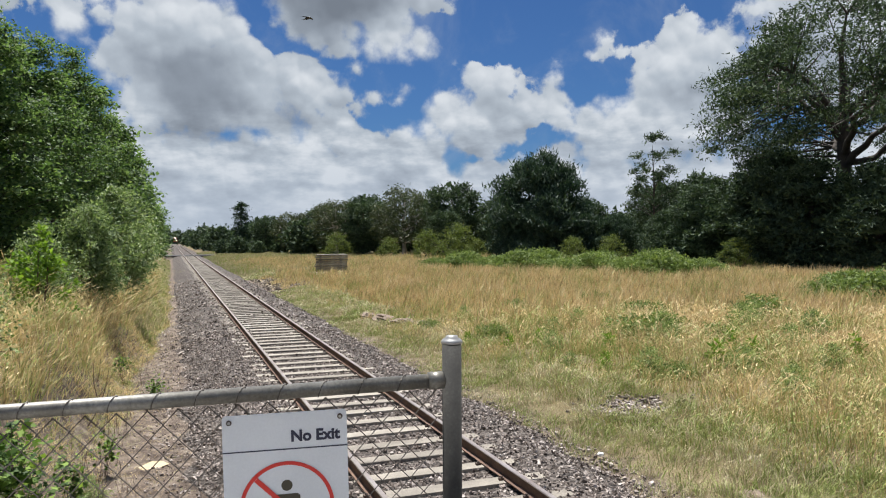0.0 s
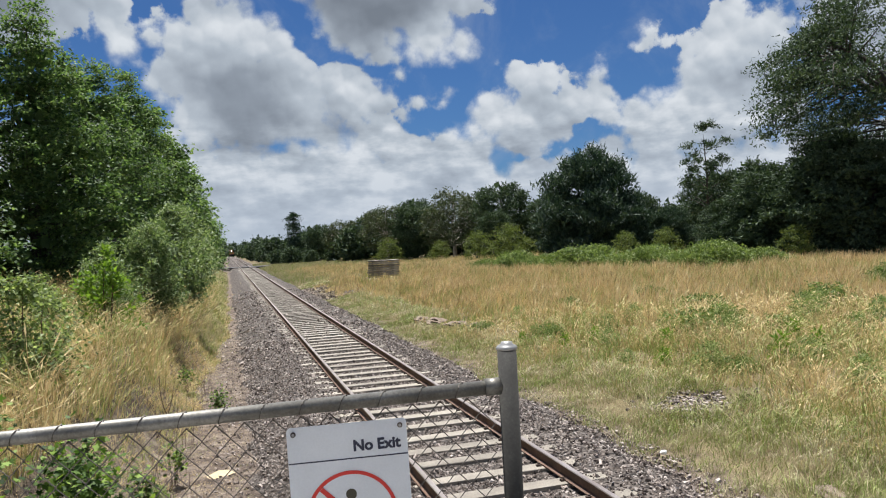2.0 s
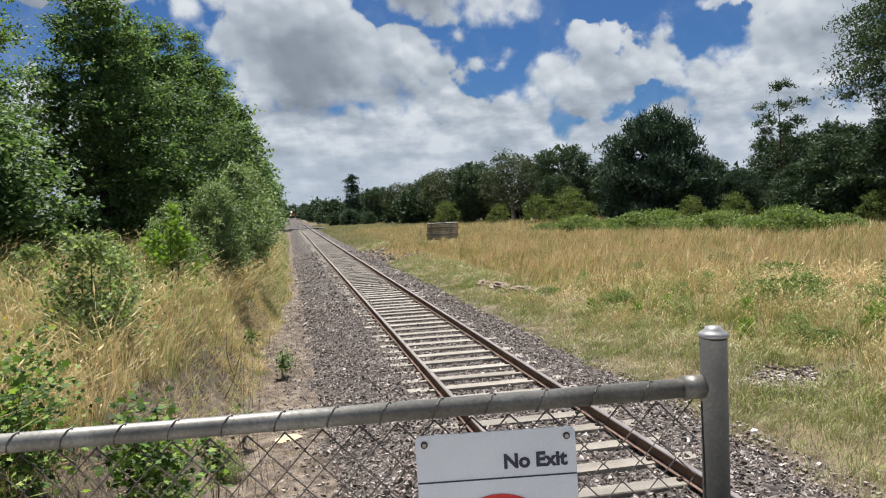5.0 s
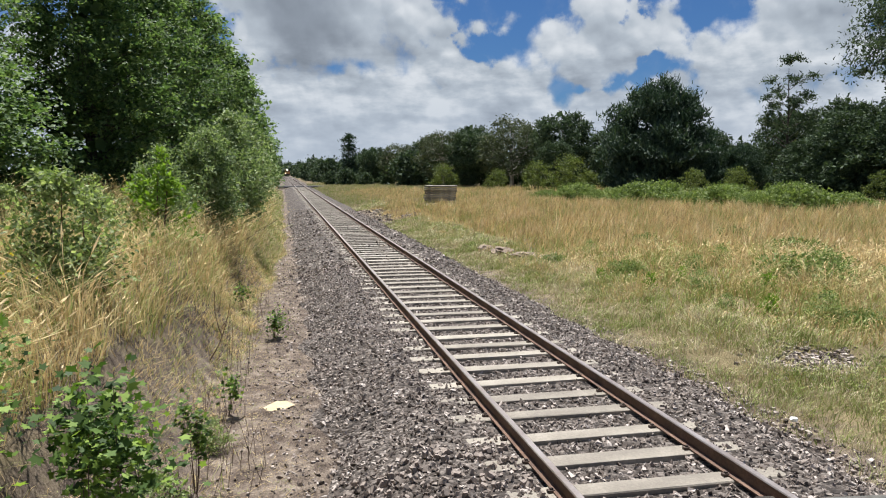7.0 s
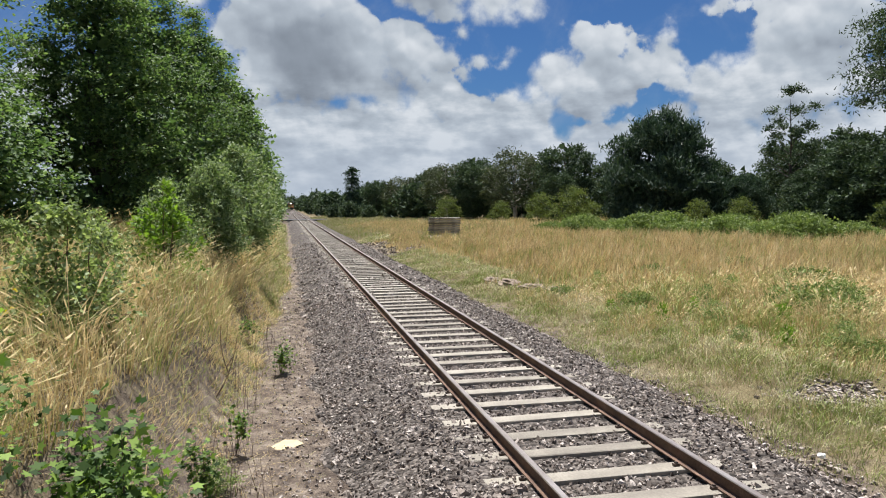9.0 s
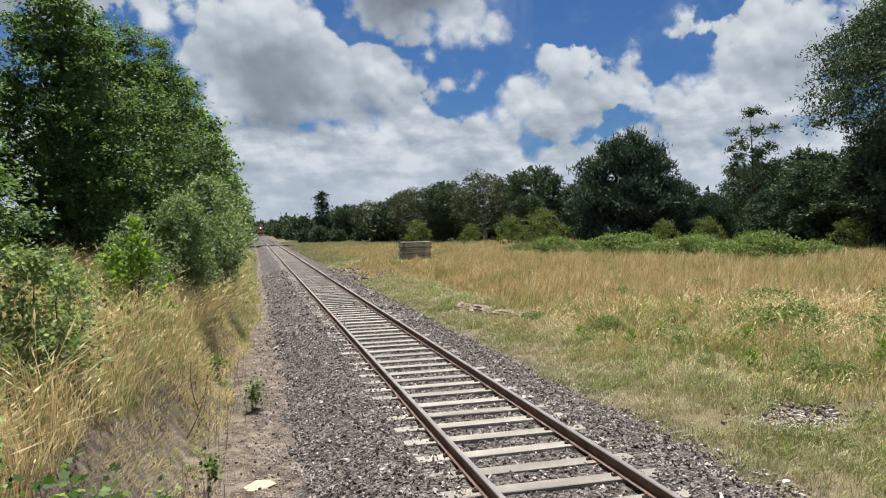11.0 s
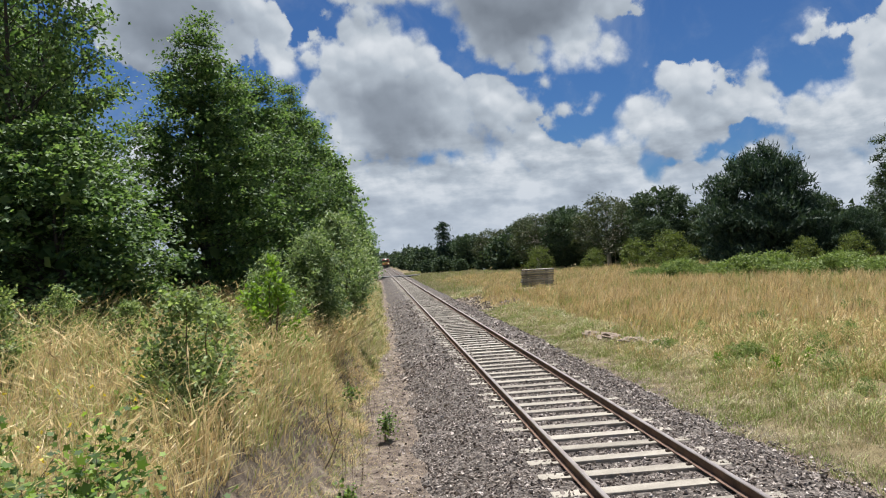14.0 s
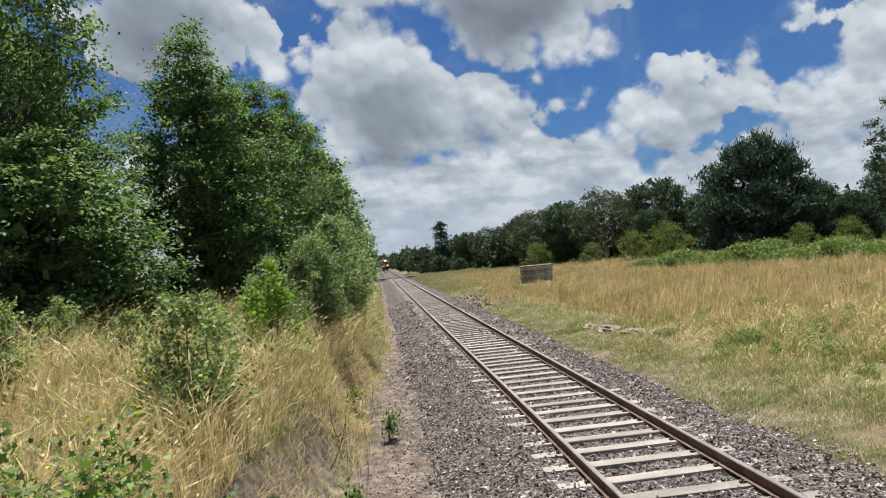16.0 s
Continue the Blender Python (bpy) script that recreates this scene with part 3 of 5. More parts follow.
def build_fence():
    fence = thing("chain_link_fence", "weathered galvanised pipe fence with chain-link mesh", "fence")
    drop = lambda s: 2.516 - 0.034 * s
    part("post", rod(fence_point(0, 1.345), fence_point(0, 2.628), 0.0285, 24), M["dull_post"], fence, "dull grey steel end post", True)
    bm = bmesh.new()
    ring = [(0.0315, 0.0), (0.032, 0.006), (0.028, 0.011), (0.018, 0.017), (0.017, 0.022), (0.0, 0.024)]
    rows = []
    for r, z in ring[:-1]:
        rows.append([bm.verts.new(fence_point(0, 2.622 + z) + Vector((r * math.cos(a), r * math.sin(a), 0))) for a in np.linspace(0, 2 * math.pi, 24, endpoint=False)])
    top = bm.verts.new(fence_point(0, 2.622 + 0.024))
    for a, b in zip(rows, rows[1:]):
        for i in range(24):
            bm.faces.new((a[i], a[(i + 1) % 24], b[(i + 1) % 24], b[i]))
    for i in range(24):
        bm.faces.new((rows[-1][i], rows[-1][(i + 1) % 24], top))
    bm.faces.new(rows[0][::-1])
    part("post_cap", bm, M["cap"], fence, "pale domed metal cap", True)
    part("top_rail", rod(fence_point(0.02, drop(0.02)), fence_point(3.1, drop(3.1)), 0.021, 20), M["galvanised"], fence, "scuffed galvanised top rail", True)
    part("rail_collar", rod(fence_point(0.024, drop(0)), fence_point(0.07, drop(0.05)), 0.0255, 20), M["galvanised"], fence, smooth=True)
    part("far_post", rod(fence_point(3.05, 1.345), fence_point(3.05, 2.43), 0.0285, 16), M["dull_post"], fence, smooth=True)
    part("bottom_rail", rod(fence_point(0.02, 1.42), fence_point(3.05, 1.42), 0.016, 10), M["galvanised"], fence, smooth=True)
    # chain-link: each wire zigzags downwards and hooks into its neighbours
    pitch, half = 0.040, 0.042
    wires = []
    for k in range(int(3.0 / pitch)):
        s0 = 0.045 + k * pitch
        z, pts, side = drop(s0) - 0.026, [], k % 2
        while z > 1.42:
            pts.append(fence_point(s0 + (pitch if side else 0.0), z, 0.004 if side else -0.004))
            z -= half
            side ^= 1
        v, f = tube(pts, [0.0021] * len(pts), 4)
        wires.append(quads("wire", v, f, M["wire"]))
    for me in wires:
        hang("wire", me, fence)
    # lacing wire wound round the top rail
    for k in range(26):
        s0 = 0.14 + k * 0.112
        pts = []
        for i in range(14):
            a = i / 13 * 2 * math.pi * 1.05
            c = fence_point(s0 + 0.022 * math.sin(a * 0.5), drop(s0))
            o = fence_point(s0, 0, 1.0) - fence_point(s0, 0, 0.0)
            pts.append(c + Vector((0, 0, 0.0228 * math.cos(a))) + o * 0.0228 * math.sin(a))
        v, f = tube(pts, [0.0017] * len(pts), 5)
        hang("lacing_wire", quads("lacing_wire", v, f, M["wire"]), fence)
    return fence


build_fence()


def flat(points, depth):
    """A thin plate with the outline points (x, z), its face towards -y."""
    bm = bmesh.new()
    front = [bm.verts.new((x, 0, z)) for x, z in points]
    back = [bm.verts.new((x, depth, z)) for x, z in points]
    bm.faces.new(front)
    bm.faces.new(back[::-1])
    n = len(points)
    for i in range(n):
        bm.faces.new((front[i], back[i], back[(i + 1) % n], front[(i + 1) % n]))
    bmesh.ops.recalc_face_normals(bm, faces=bm.faces[:])
    return bm


def arc(cx, cz, r, a0, a1, n=12):
    return [(cx + r * math.cos(radians(a)), cz + r * math.sin(radians(a))) for a in np.linspace(a0, a1, n)]


def build_sign():
    ang = math.degrees(math.atan2(-0.1867, 0.9824))
    sign = thing("prohibition_sign", "white metal no exit sign with a red prohibition ring", "sign",
                 at=pose(*fence_point(0.478, 2.443, 0.012), 0, -1.2, ang))
    w, h, r = 0.171, 0.46, 0.012
    out = arc(w - r, -r, r, 90, 0, 6) + arc(w - r, -h + r, r, 0, -90, 6) + arc(-w + r, -h + r, r, 270, 180, 6) + arc(-w + r, -r, r, 180, 90, 6)
    part("board", flat(out, 0.003), M["sign_white"], sign, "white painted metal board")

    def lay(name, bm, mat, d, label=""):
        ob = part(name, bm, mat, sign, label)
        ob.location = (0, -d, 0)
        return ob
    lay("divider", flat([(-w + 0.001, -0.1005), (w - 0.001, -0.1005), (w - 0.001, -0.104), (-w + 0.001, -0.104)], 0.0004), M["sign_navy"], 0.0008)
    # ring
    bm = bmesh.new()
    cx, cz, ro, ri = 0.0, -0.266, 0.130, 0.1195
    n = 72
    A = [bm.verts.new((cx + ro * math.cos(i / n * 2 * math.pi), 0, cz + ro * math.sin(i / n * 2 * math.pi))) for i in range(n)]
    B = [bm.verts.new((cx + ri * math.cos(i / n * 2 * math.pi), 0, cz + ri * math.sin(i / n * 2 * math.pi))) for i in range(n)]
    for i in range(n):
        bm.faces.new((A[i], A[(i + 1) % n], B[(i + 1) % n], B[i]))
    lay("prohibition_ring", bm, M["sign_red"], 0.0016, "red ring")
    c = 0.0048
    k = 0.119 / math.sqrt(2)
    lay("prohibition_bar", flat([(cx - k - c, cz + k - c), (cx - k + c, cz + k + c), (cx + k + c, cz - k + c), (cx + k - c, cz - k - c)], 0.0003), M["sign_red"], 0.0022, "red slanting bar")
    lay("round_mark", flat(arc(cx, cz + 0.062, 0.0155, 0, 345, 24), 0.0003), M["sign_olive"], 0.0010, "dark round mark")
    lay("block_mark", flat(arc(cx + 0.026, cz + 0.028, 0.010, 90, 0, 5) + [(cx + 0.036, cz - 0.09), (cx - 0.036, cz - 0.09)] + arc(cx - 0.026, cz + 0.028, 0.010, 180, 90, 5), 0.0003), M["sign_olive"], 0.0012, "dark block mark")
    for x in (-w + 0.019, w - 0.019):
        bm = rod((x, -0.0005, -0.019), (x, -0.0035, -0.019), 0.0075, 16)
        lay("rivet_washer", bm, M["clip"], 0.0, "dark washer")
        lay("rivet", rod((x, -0.003, -0.019), (x, -0.0065, -0.019), 0.0042, 12), M["cap"], 0.0, "bright rivet head")
    cu = bpy.data.curves.new("lettering", "FONT")
    cu.body, cu.size, cu.extrude, cu.align_x, cu.offset = "No Exit", 0.043, 0.0003, "RIGHT", 0.0017
    cu.materials.append(M["sign_navy"])
    t = hang("lettering", cu, sign, "dark navy words No Exit")
    t.location, t.rotation_euler = (w - 0.021, -0.0010, -0.081), (radians(90), 0, 0)


build_sign()


# ---------------------------------------------------------------- trees and shrubs
def sprays(C, length, width, rng, lift=0.0):
    """One pointed spray (a triangle) at each point of C, for far crowns."""
    n = len(C)
    d = rng.normal(size=(n, 3))
    d[:, 2] = d[:, 2] * 0.7 + lift
    d = unit(d)
    s = unit(np.cross(d, rng.normal(size=(n, 3))))
    L = (length * rng.uniform(0.6, 1.25, n))[:, None]
    W = (width * rng.uniform(0.6, 1.25, n))[:, None]
    V = np.stack([C + s * W * 0.6, C - s * W * 0.6, C + d * L], 1)
    return V.reshape(-1, 3), np.arange(n * 3).reshape(n, 3)


def crown_points(rng, shape, height, radius, base, clusters, per, spread, squash=0.7, shell=0.5, inner=0.25):
    """Leaf points in clusters inside an uneven outline. shape: radius share by height share."""
    hs, rs = zip(*shape)
    h = rng.uniform(0, 1, clusters * 4)
    keep = rng.uniform(0, 1, len(h)) < np.interp(h, hs, rs) + 0.06
    h = h[keep][:clusters]
    n = len(h)
    a = rng.uniform(0, 2 * np.pi, n)
    lump = 1 + 0.22 * np.sin(3 * a + 9 * h) + 0.16 * np.sin(5 * a - 14 * h + 2)
    R = radius * np.interp(h, hs, rs) * lump
    r = R * (shell + (1 - shell) * np.sqrt(rng.uniform(0, 1, n)))
    r = np.where(rng.uniform(size=n) < inner, R * rng.uniform(0, 1, n), r)
    C = np.stack([r * np.cos(a), r * np.sin(a), base + h * (height - base)], -1)
    L = C[:, None] + rng.normal(size=(len(C), per, 3)) * spread * np.array([1, 1, squash]) * rng.uniform(0.6, 1.3, (len(C), 1, 1))
    return C, L.reshape(-1, 3)


def limb(p0, p1, r0, r1, rng, sag=0.12, sides=5, n=5):
    p0, p1 = np.asarray(p0, float), np.asarray(p1, float)
    t = np.linspace(0, 1, n)[:, None]
    d = np.linalg.norm(p1 - p0)
    bend = rng.normal(size=3) * sag * d * 0.5
    bend[2] -= sag * d
    P = p0 + (p1 - p0) * t + bend * (4 * t * (1 - t)) * 0.6
    return tube(P, np.linspace(r0, r1, n), sides)


def tree(name, label, category, seed, height, radius, shape, base, clusters, per, spread, leaf, leaf_mat, bark="bark", trunk=0.16, limbs=22,
         squash=0.7, lift=0.0, shell=0.5, group="", stems=1, lean=0.0, limb_r=0.045, core=0, core_leaf=0.5, inner=0.25):
    rng = np.random.default_rng(seed)
    ob = thing(name, label, category, group)
    C, L = crown_points(rng, shape, height, radius, base, clusters, per, spread, squash, shell, inner)
    for k in range(stems):
        o = rng.normal(size=2) * radius * 0.25 if stems > 1 else np.zeros(2)
        top = np.array([o[0] * 2.5 + lean, o[1] * 2.5, height * (0.93 if stems == 1 else rng.uniform(0.55, 0.8))])
        t = np.linspace(0, 1, 8)[:, None]
        P = np.array([o[0] * 0.3, o[1] * 0.3, -0.25]) * (1 - t) + top * t + np.concatenate([rng.normal(size=(8, 2)) * 0.02 * height * t, np.zeros((8, 1))], 1)
        V, F = tube(P, trunk / (1 if stems == 1 else 2) * np.linspace(1.25, 0.12, 8), 8)
        hang("trunk" if stems == 1 else "stem", quads("stem", V, F, M[bark], True), ob)
    pick = rng.permutation(len(C))[:limbs]
    arms = []
    for c in C[pick]:
        f = max(0.08, c[2] / height - rng.uniform(0.08, 0.28))
        arms.append(limb((lean * f, 0, f * height), c, limb_r * (1.4 - f) * height / 10, 0.008 * height / 10 + 0.003, rng, 0.10))
    if arms:
        V, F = join(arms)
        hang("branchwork", quads("branchwork", V, F, M[bark], True), ob, kind="stuff")
    if core:
        # the shaded inside of the crown: larger, closer sprays
        _, K = crown_points(rng, shape, height * 0.9, radius * 0.62, base + 0.4, core, 1, 0.1, shell=0.2)
        V, F = leaves(K, core_leaf, core_leaf * 0.8, rng)
        hang("inner_foliage", quads("inner_foliage", V, F, M[leaf_mat]), ob)
    L = L[L[:, 2] > 0.05]
    V, F = (leaves if leaf_mat in FINE else sprays)(L, leaf[0], leaf[1], rng, lift)
    hang("crown", quads("crown", V, F, M[leaf_mat]), ob)
    return ob


def laid_leaves(C, out, length, width, rng, flat):
    """A leaf at each point of C, lying nearly level as on a spray and pointing away from the trunk; flat: 0 to 1."""
    n = len(C)
    nrm = unit(rng.normal(size=(n, 3)) * (1 - flat) + np.array([0, 0, 1.0]) * flat)
    d = unit(rng.normal(size=(n, 3)) + out * 0.8)
    d = unit(d - nrm * np.sum(d * nrm, -1, keepdims=True))
    w = np.cross(nrm, d)
    L = (length * rng.uniform(0.6, 1.25, n))[:, None]
    W = (width * rng.uniform(0.6, 1.25, n))[:, None]
    V = np.stack([C, C + d * L * 0.45 + w * W * 0.5, C + d * L - nrm * L * 0.12, C + d * L * 0.45 - w * W * 0.5], 1)
    return V.reshape(-1, 3), np.arange(n * 4).reshape(n, 4)


def bough_tree(name, label, category, seed, height, radius, shape, base, boughs, pads, per, pad, leaf, leaf_mat, bark="bark", trunk=0.16, rise=0.3, thick=0.3, inner=0.4,
               flat=0.6, group="", stems=1, bough_r=0.03, core=0, core_leaf=0.5, fork=None, lean=(0.0, 0.0), up=0.0, rag=0.28):
    """A tree of boughs that carry layered sprays of leaves. shape: radius share by height share; rise: how steeply the boughs climb;
    fork: height shares between which all boughs leave the trunk; up: how far each spray's leaves point upwards."""
    rng = np.random.default_rng(seed)
    ob = thing(name, label, category, group)
    hs, rs = zip(*shape)
    tops = []
    for k in range(stems):
        o = np.clip(rng.normal(size=2), -1, 1) * radius * 0.16 if k else np.zeros(2)
        top = np.array([o[0] * 2 + lean[0], o[1] * 2 + lean[1], height * (0.93 if k == 0 else rng.uniform(0.55, 0.72))])
        t = np.linspace(0, 1, 8)[:, None]
        P = np.array([o[0] * 0.3, o[1] * 0.3, -0.25]) * (1 - t) + top * t + np.concatenate([rng.normal(size=(8, 2)) * 0.012 * height * t, np.zeros((8, 1))], 1)
        V, F = tube(P, trunk / (1 if stems == 1 else 1.6) * np.linspace(1.2, 0.1, 8), 8)
        hang("trunk" if stems == 1 else "stem", quads("stem", V, F, M[bark], True), ob)
        tops.append(P)
    h = rng.uniform(0, 1, boughs * 6)
    h = np.sort(h[rng.uniform(size=len(h)) < np.interp(h, hs, rs) + 0.08][:boughs])
    arms, C, out, limbs = [], [], [], []
    turn = rng.uniform(0, 6.28)
    if fork:
        # a few heavy limbs fork from the trunk and carry the boughs
        for k in range(11):
            a = 2.4 * k + rng.normal() * 0.3
            f = rng.uniform(0.15, 0.85)
            R = radius * np.interp(f, hs, rs) * 0.62
            z0 = height * (fork[0] + (fork[1] - fork[0]) * f)
            root = np.array([np.interp(z0, tops[0][:, 2], tops[0][:, 0]), np.interp(z0, tops[0][:, 2], tops[0][:, 1]), z0])
            end = np.array([R * math.cos(a), R * math.sin(a), max(z0 + 0.1 * R, base + f * (height - base) * 0.86)])
            t = np.linspace(0, 1, 7)[:, None]
            sway = rng.normal(size=(7, 3)) * 0.035 * R * np.sin(np.pi * t)
            P = root + (end - root) * t + sway + np.array([0, 0, 0.12 * R]) * np.sin(np.pi * t) * rng.choice([-1, 1])
            arms.append(tube(P, np.linspace(bough_r * height / 10 * 1.3, bough_r * height / 10 * 0.45, 7), 6))
            limbs.append(P)
        limbs = np.concatenate(limbs + [tops[0][4:]])
    for k, f in enumerate(h):
        turn += 2.4 + rng.normal() * 0.35
        R = radius * np.interp(f, hs, rs) * rng.uniform(1 - rag, 1 + rag * 0.5)
        z = base + f * (height - base)
        way = np.array([math.cos(turn), math.sin(turn), 0.0])
        stem = tops[k % stems]
        tip = way * R + np.array([lean[0] * f, lean[1] * f, z])
        z0 = max(0.3, z - rise * R * rng.uniform(0.7, 1.3)) if fork is None else height * rng.uniform(*fork)
        root = np.array([np.interp(z0, stem[:, 2], stem[:, 0]), np.interp(z0, stem[:, 2], stem[:, 1]), min(z0, z)])
        if fork:
            near = np.linalg.norm(limbs - (tip - np.array([0, 0, 0.10 * height])), axis=1) + rng.uniform(0, 0.12 * radius, len(limbs))
            root = limbs[np.argmin(near)]
        mid = (root + tip) / 2 + np.array([0, 0, 0.10 * R]) + rng.normal(size=3) * 0.05 * R
        t = np.linspace(0, 1, 5)[:, None]
        P = root * (1 - t) ** 2 + 2 * mid * t * (1 - t) + tip * t ** 2
        arms.append(tube(P, np.linspace(bough_r * height / 10 * (0.4 if fork else 1.3 - f), 0.004 * height / 10 + 0.002, 5), 4))
        for q in range(pads):
            u = inner + (1 - inner) * (q + rng.uniform(0.3, 1.0)) / pads
            c = root * (1 - u) ** 2 + 2 * mid * u * (1 - u) + tip * u ** 2
            side = np.array([-way[1], way[0], 0.0]) * rng.normal() * 0.30 * R * (1.15 - u)
            c = c + side + np.array([0, 0, rng.normal() * 0.25 * pad])
            sz = pad * rng.uniform(0.6, 1.3)
            pts = rng.normal(size=(per, 3)) * np.array([sz, sz, sz * thick])
            pts[:, 2] -= 0.25 * (pts[:, 0] * way[0] + pts[:, 1] * way[1])
            C.append(c + pts)
            out.append(np.tile(way + np.array([0, 0, up]), (per, 1)))
    V, F = join(arms)
    hang("branchwork", quads("branchwork", V, F, M[bark], True), ob, kind="stuff")
    C, out = np.concatenate(C), np.concatenate(out)
    if core:
        _, K = crown_points(rng, shape, height * 0.9, radius * 0.55, base + 0.3, core, 1, 0.1, shell=0.2)
        V, F = leaves(K, core_leaf, core_leaf * 0.8, rng)
        hang("inner_foliage", quads("inner_foliage", V, F, M[leaf_mat]), ob)
    keep = C[:, 2] > 0.05
    if leaf_mat in FINE:
        V, F = laid_leaves(C[keep], out[keep], leaf[0], leaf[1], rng, flat)
    else:
        V, F = sprays(C[keep], leaf[0], leaf[1], rng, up)
    hang("crown", quads("crown", V, F, M[leaf_mat]), ob)
    return ob


def stand(ob, x, y, turn=0.0, size=1.0, sink=0.05, copy=True):
    m = pose(x, y, float(ground_z(x, y)) - sink, 0, 0, turn)
    o = copy_thing(ob, m) if copy else ob
    if not copy:
        o.matrix_world = m
    o.scale = (size, size, size)
    return o


FINE = ("broadleaf", "silver_leaf", "lime_leaf", "shrub_leaf")
UPRIGHT = [(0, 0.85), (0.12, 0.95), (0.35, 1.0), (0.6, 0.82), (0.8, 0.5), (0.93, 0.24), (1, 0.06)]
ROUND = [(0, 0.45), (0.2, 0.9), (0.5, 1.0), (0.8, 0.72), (1, 0.2)]
UMBRELLA = [(0, 0.35), (0.25, 0.75), (0.55, 1.0), (0.8, 0.86), (1, 0.35)]
MOUND = [(0, 0.9), (0.4, 1.0), (0.75, 0.72), (1, 0.3)]
BUSH = [(0, 0.5), (0.3, 1.0), (0.6, 0.9), (0.85, 0.5), (1, 0.12)]


def left_trees():
    label = "tall leafy broadleaf tree with dense dark green foliage"
    kinds = [bough_tree("broadleaf_tree", label, "tree", 11 + k, 9.8, 2.8, UPRIGHT, 0.3, 150, 6, 48, 0.25, (0.135, 0.088), "broadleaf", trunk=0.15, rise=0.55, thick=0.32, inner=0.42,
                        flat=0.62, stems=3, core=500, core_leaf=0.5, group="trees along the bank") for k in range(3)]
    far = bough_tree("broadleaf_tree", label, "tree", 14, 9.8, 2.8, UPRIGHT, 0.5, 90, 5, 26, 0.36, (0.28, 0.19), "broadleaf", trunk=0.15, rise=0.5, thick=0.32, inner=0.5, flat=0.62, core=200, core_leaf=0.6, group="trees along the bank")
    airy = bough_tree("birch_tree", "tall open birch tree with sky showing through its leaves", "tree", 15, 12.4, 2.9, [(0, 0.8), (0.3, 1.0), (0.6, 0.85), (0.85, 0.6), (1, 0.2)], 1.8, 110, 7, 34, 0.24, (0.135, 0.10),
                      "broadleaf", trunk=0.15, rise=0.7, thick=0.4, inner=0.35, flat=0.5, stems=2, bough_r=0.022)
    stand(airy, -12.1, 20.6, 0, 1.0, copy=False)
    low = bough_tree("hazel_tree", "low spreading leafy tree in front of taller trees", "tree", 16, 4.7, 2.6, MOUND, 0.2, 95, 6, 46, 0.25, (0.125, 0.095), "broadleaf", trunk=0.1, rise=0.4, thick=0.28, inner=0.45,
                     flat=0.68, stems=4, core=200, core_leaf=0.4, group="low trees on the bank")
    stand(low, -10.2, 18.4, 0, 1.0, copy=False)
    stand(low, -13.6, 18.8, 120, 1.05)
    spots = [(-13.4, 24.0, 40, 0.98), (-15.4, 25.5, 310, 1.2), (-8.7, 25.8, 10, 0.95), (-7.9, 30.5, 130, 0.96), (-7.4, 38.5, 250, 1.03)]
    for i, (x, y, a, s) in enumerate(spots):
        stand(kinds[i % 3], x, y, a, s, copy=i >= 3)
    for i, (x, y, a, s) in enumerate([(-7.1, 49.5, 60, 1.08), (-6.6, 63.0, 300, 1.05), (-6.2, 82.0, 170, 1.0), (-6.0, 106, 80, 0.95), (-6.2, 128, 210, 1.0)]):
        stand(far, x, y, a, s, copy=i >= 1)


left_trees()


def bank_shrubs():
    label = "silvery green willow-like shrub leaning over the bank"
    kinds = [bough_tree("willow_shrub", label, "shrub", 31 + k, 3.5, 1.3, BUSH, 0.15, 95, 5, 24, 0.13, (0.135, 0.058), "silver_leaf", "twig", 0.05, rise=1.3, thick=0.7, inner=0.35,
                        flat=0.45, group="shrubs on the bank", stems=4, bough_r=0.016, up=0.5, rag=0.5) for k in range(2)]
    for i, (x, y, a, s) in enumerate([(-4.95, 21.2, 0, 0.78), (-4.65, 25.5, 60, 1.0), (-4.7, 32.0, 120, 1.08), (-4.75, 40.0, 200, 0.95), (-5.0, 51.0, 280, 0.95), (-5.7, 18.6, 90, 0.6), (-5.2, 64.0, 30, 0.95)]):
        stand(kinds[i % 2], x, y, a, s, copy=i >= 2)
    o = bough_tree("young_oak", "young tree with bright lime green new leaves", "sapling", 41, 2.0, 0.68, [(0, 0.8), (0.35, 1.0), (0.6, 0.7), (0.8, 0.5), (1, 0.2)], 0.2, 26, 3, 16, 0.075, (0.14, 0.065), "lime_leaf", "twig", 0.04,
                   rise=1.2, thick=0.7, inner=0.5, flat=0.5, stems=3, bough_r=0.018, up=0.7, rag=0.55)
    stand(o, -5.45, 16.6, 0, 1.0, copy=False)
    label = "leafy green hawthorn shrub in tall dry grass"
    kinds = [bough_tree("hawthorn_shrub", label, "shrub", 51 + k, 1.85, 0.80, [(0, 0.7), (0.3, 1.0), (0.6, 0.85), (0.78, 0.45), (0.9, 0.3), (1, 0.15)], 0.25, 75, 5, 15, 0.075, (0.068, 0.052), "shrub_leaf", "twig", 0.03,
                        rise=0.9, thick=0.8, inner=0.3, flat=0.45, group="small shrubs", stems=5, bough_r=0.03, up=0.3, rag=0.6) for k in range(2)]
    for i, (x, y, a, s) in enumerate([(-5.5, 10.4, 0, 0.92), (-8.3, 11.6, 80, 0.8), (-7.4, 14.2, 150, 0.6), (-6.2, 15.0, 20, 0.6), (-10.2, 13.9, 300, 0.75), (-8.9, 15.2, 200, 0.62), (-9.6, 12.6, 40, 0.6), (-6.6, 16.4, 260, 0.7)]):
        stand(kinds[i % 2], x, y, a, s, copy=i >= 2)


bank_shrubs()


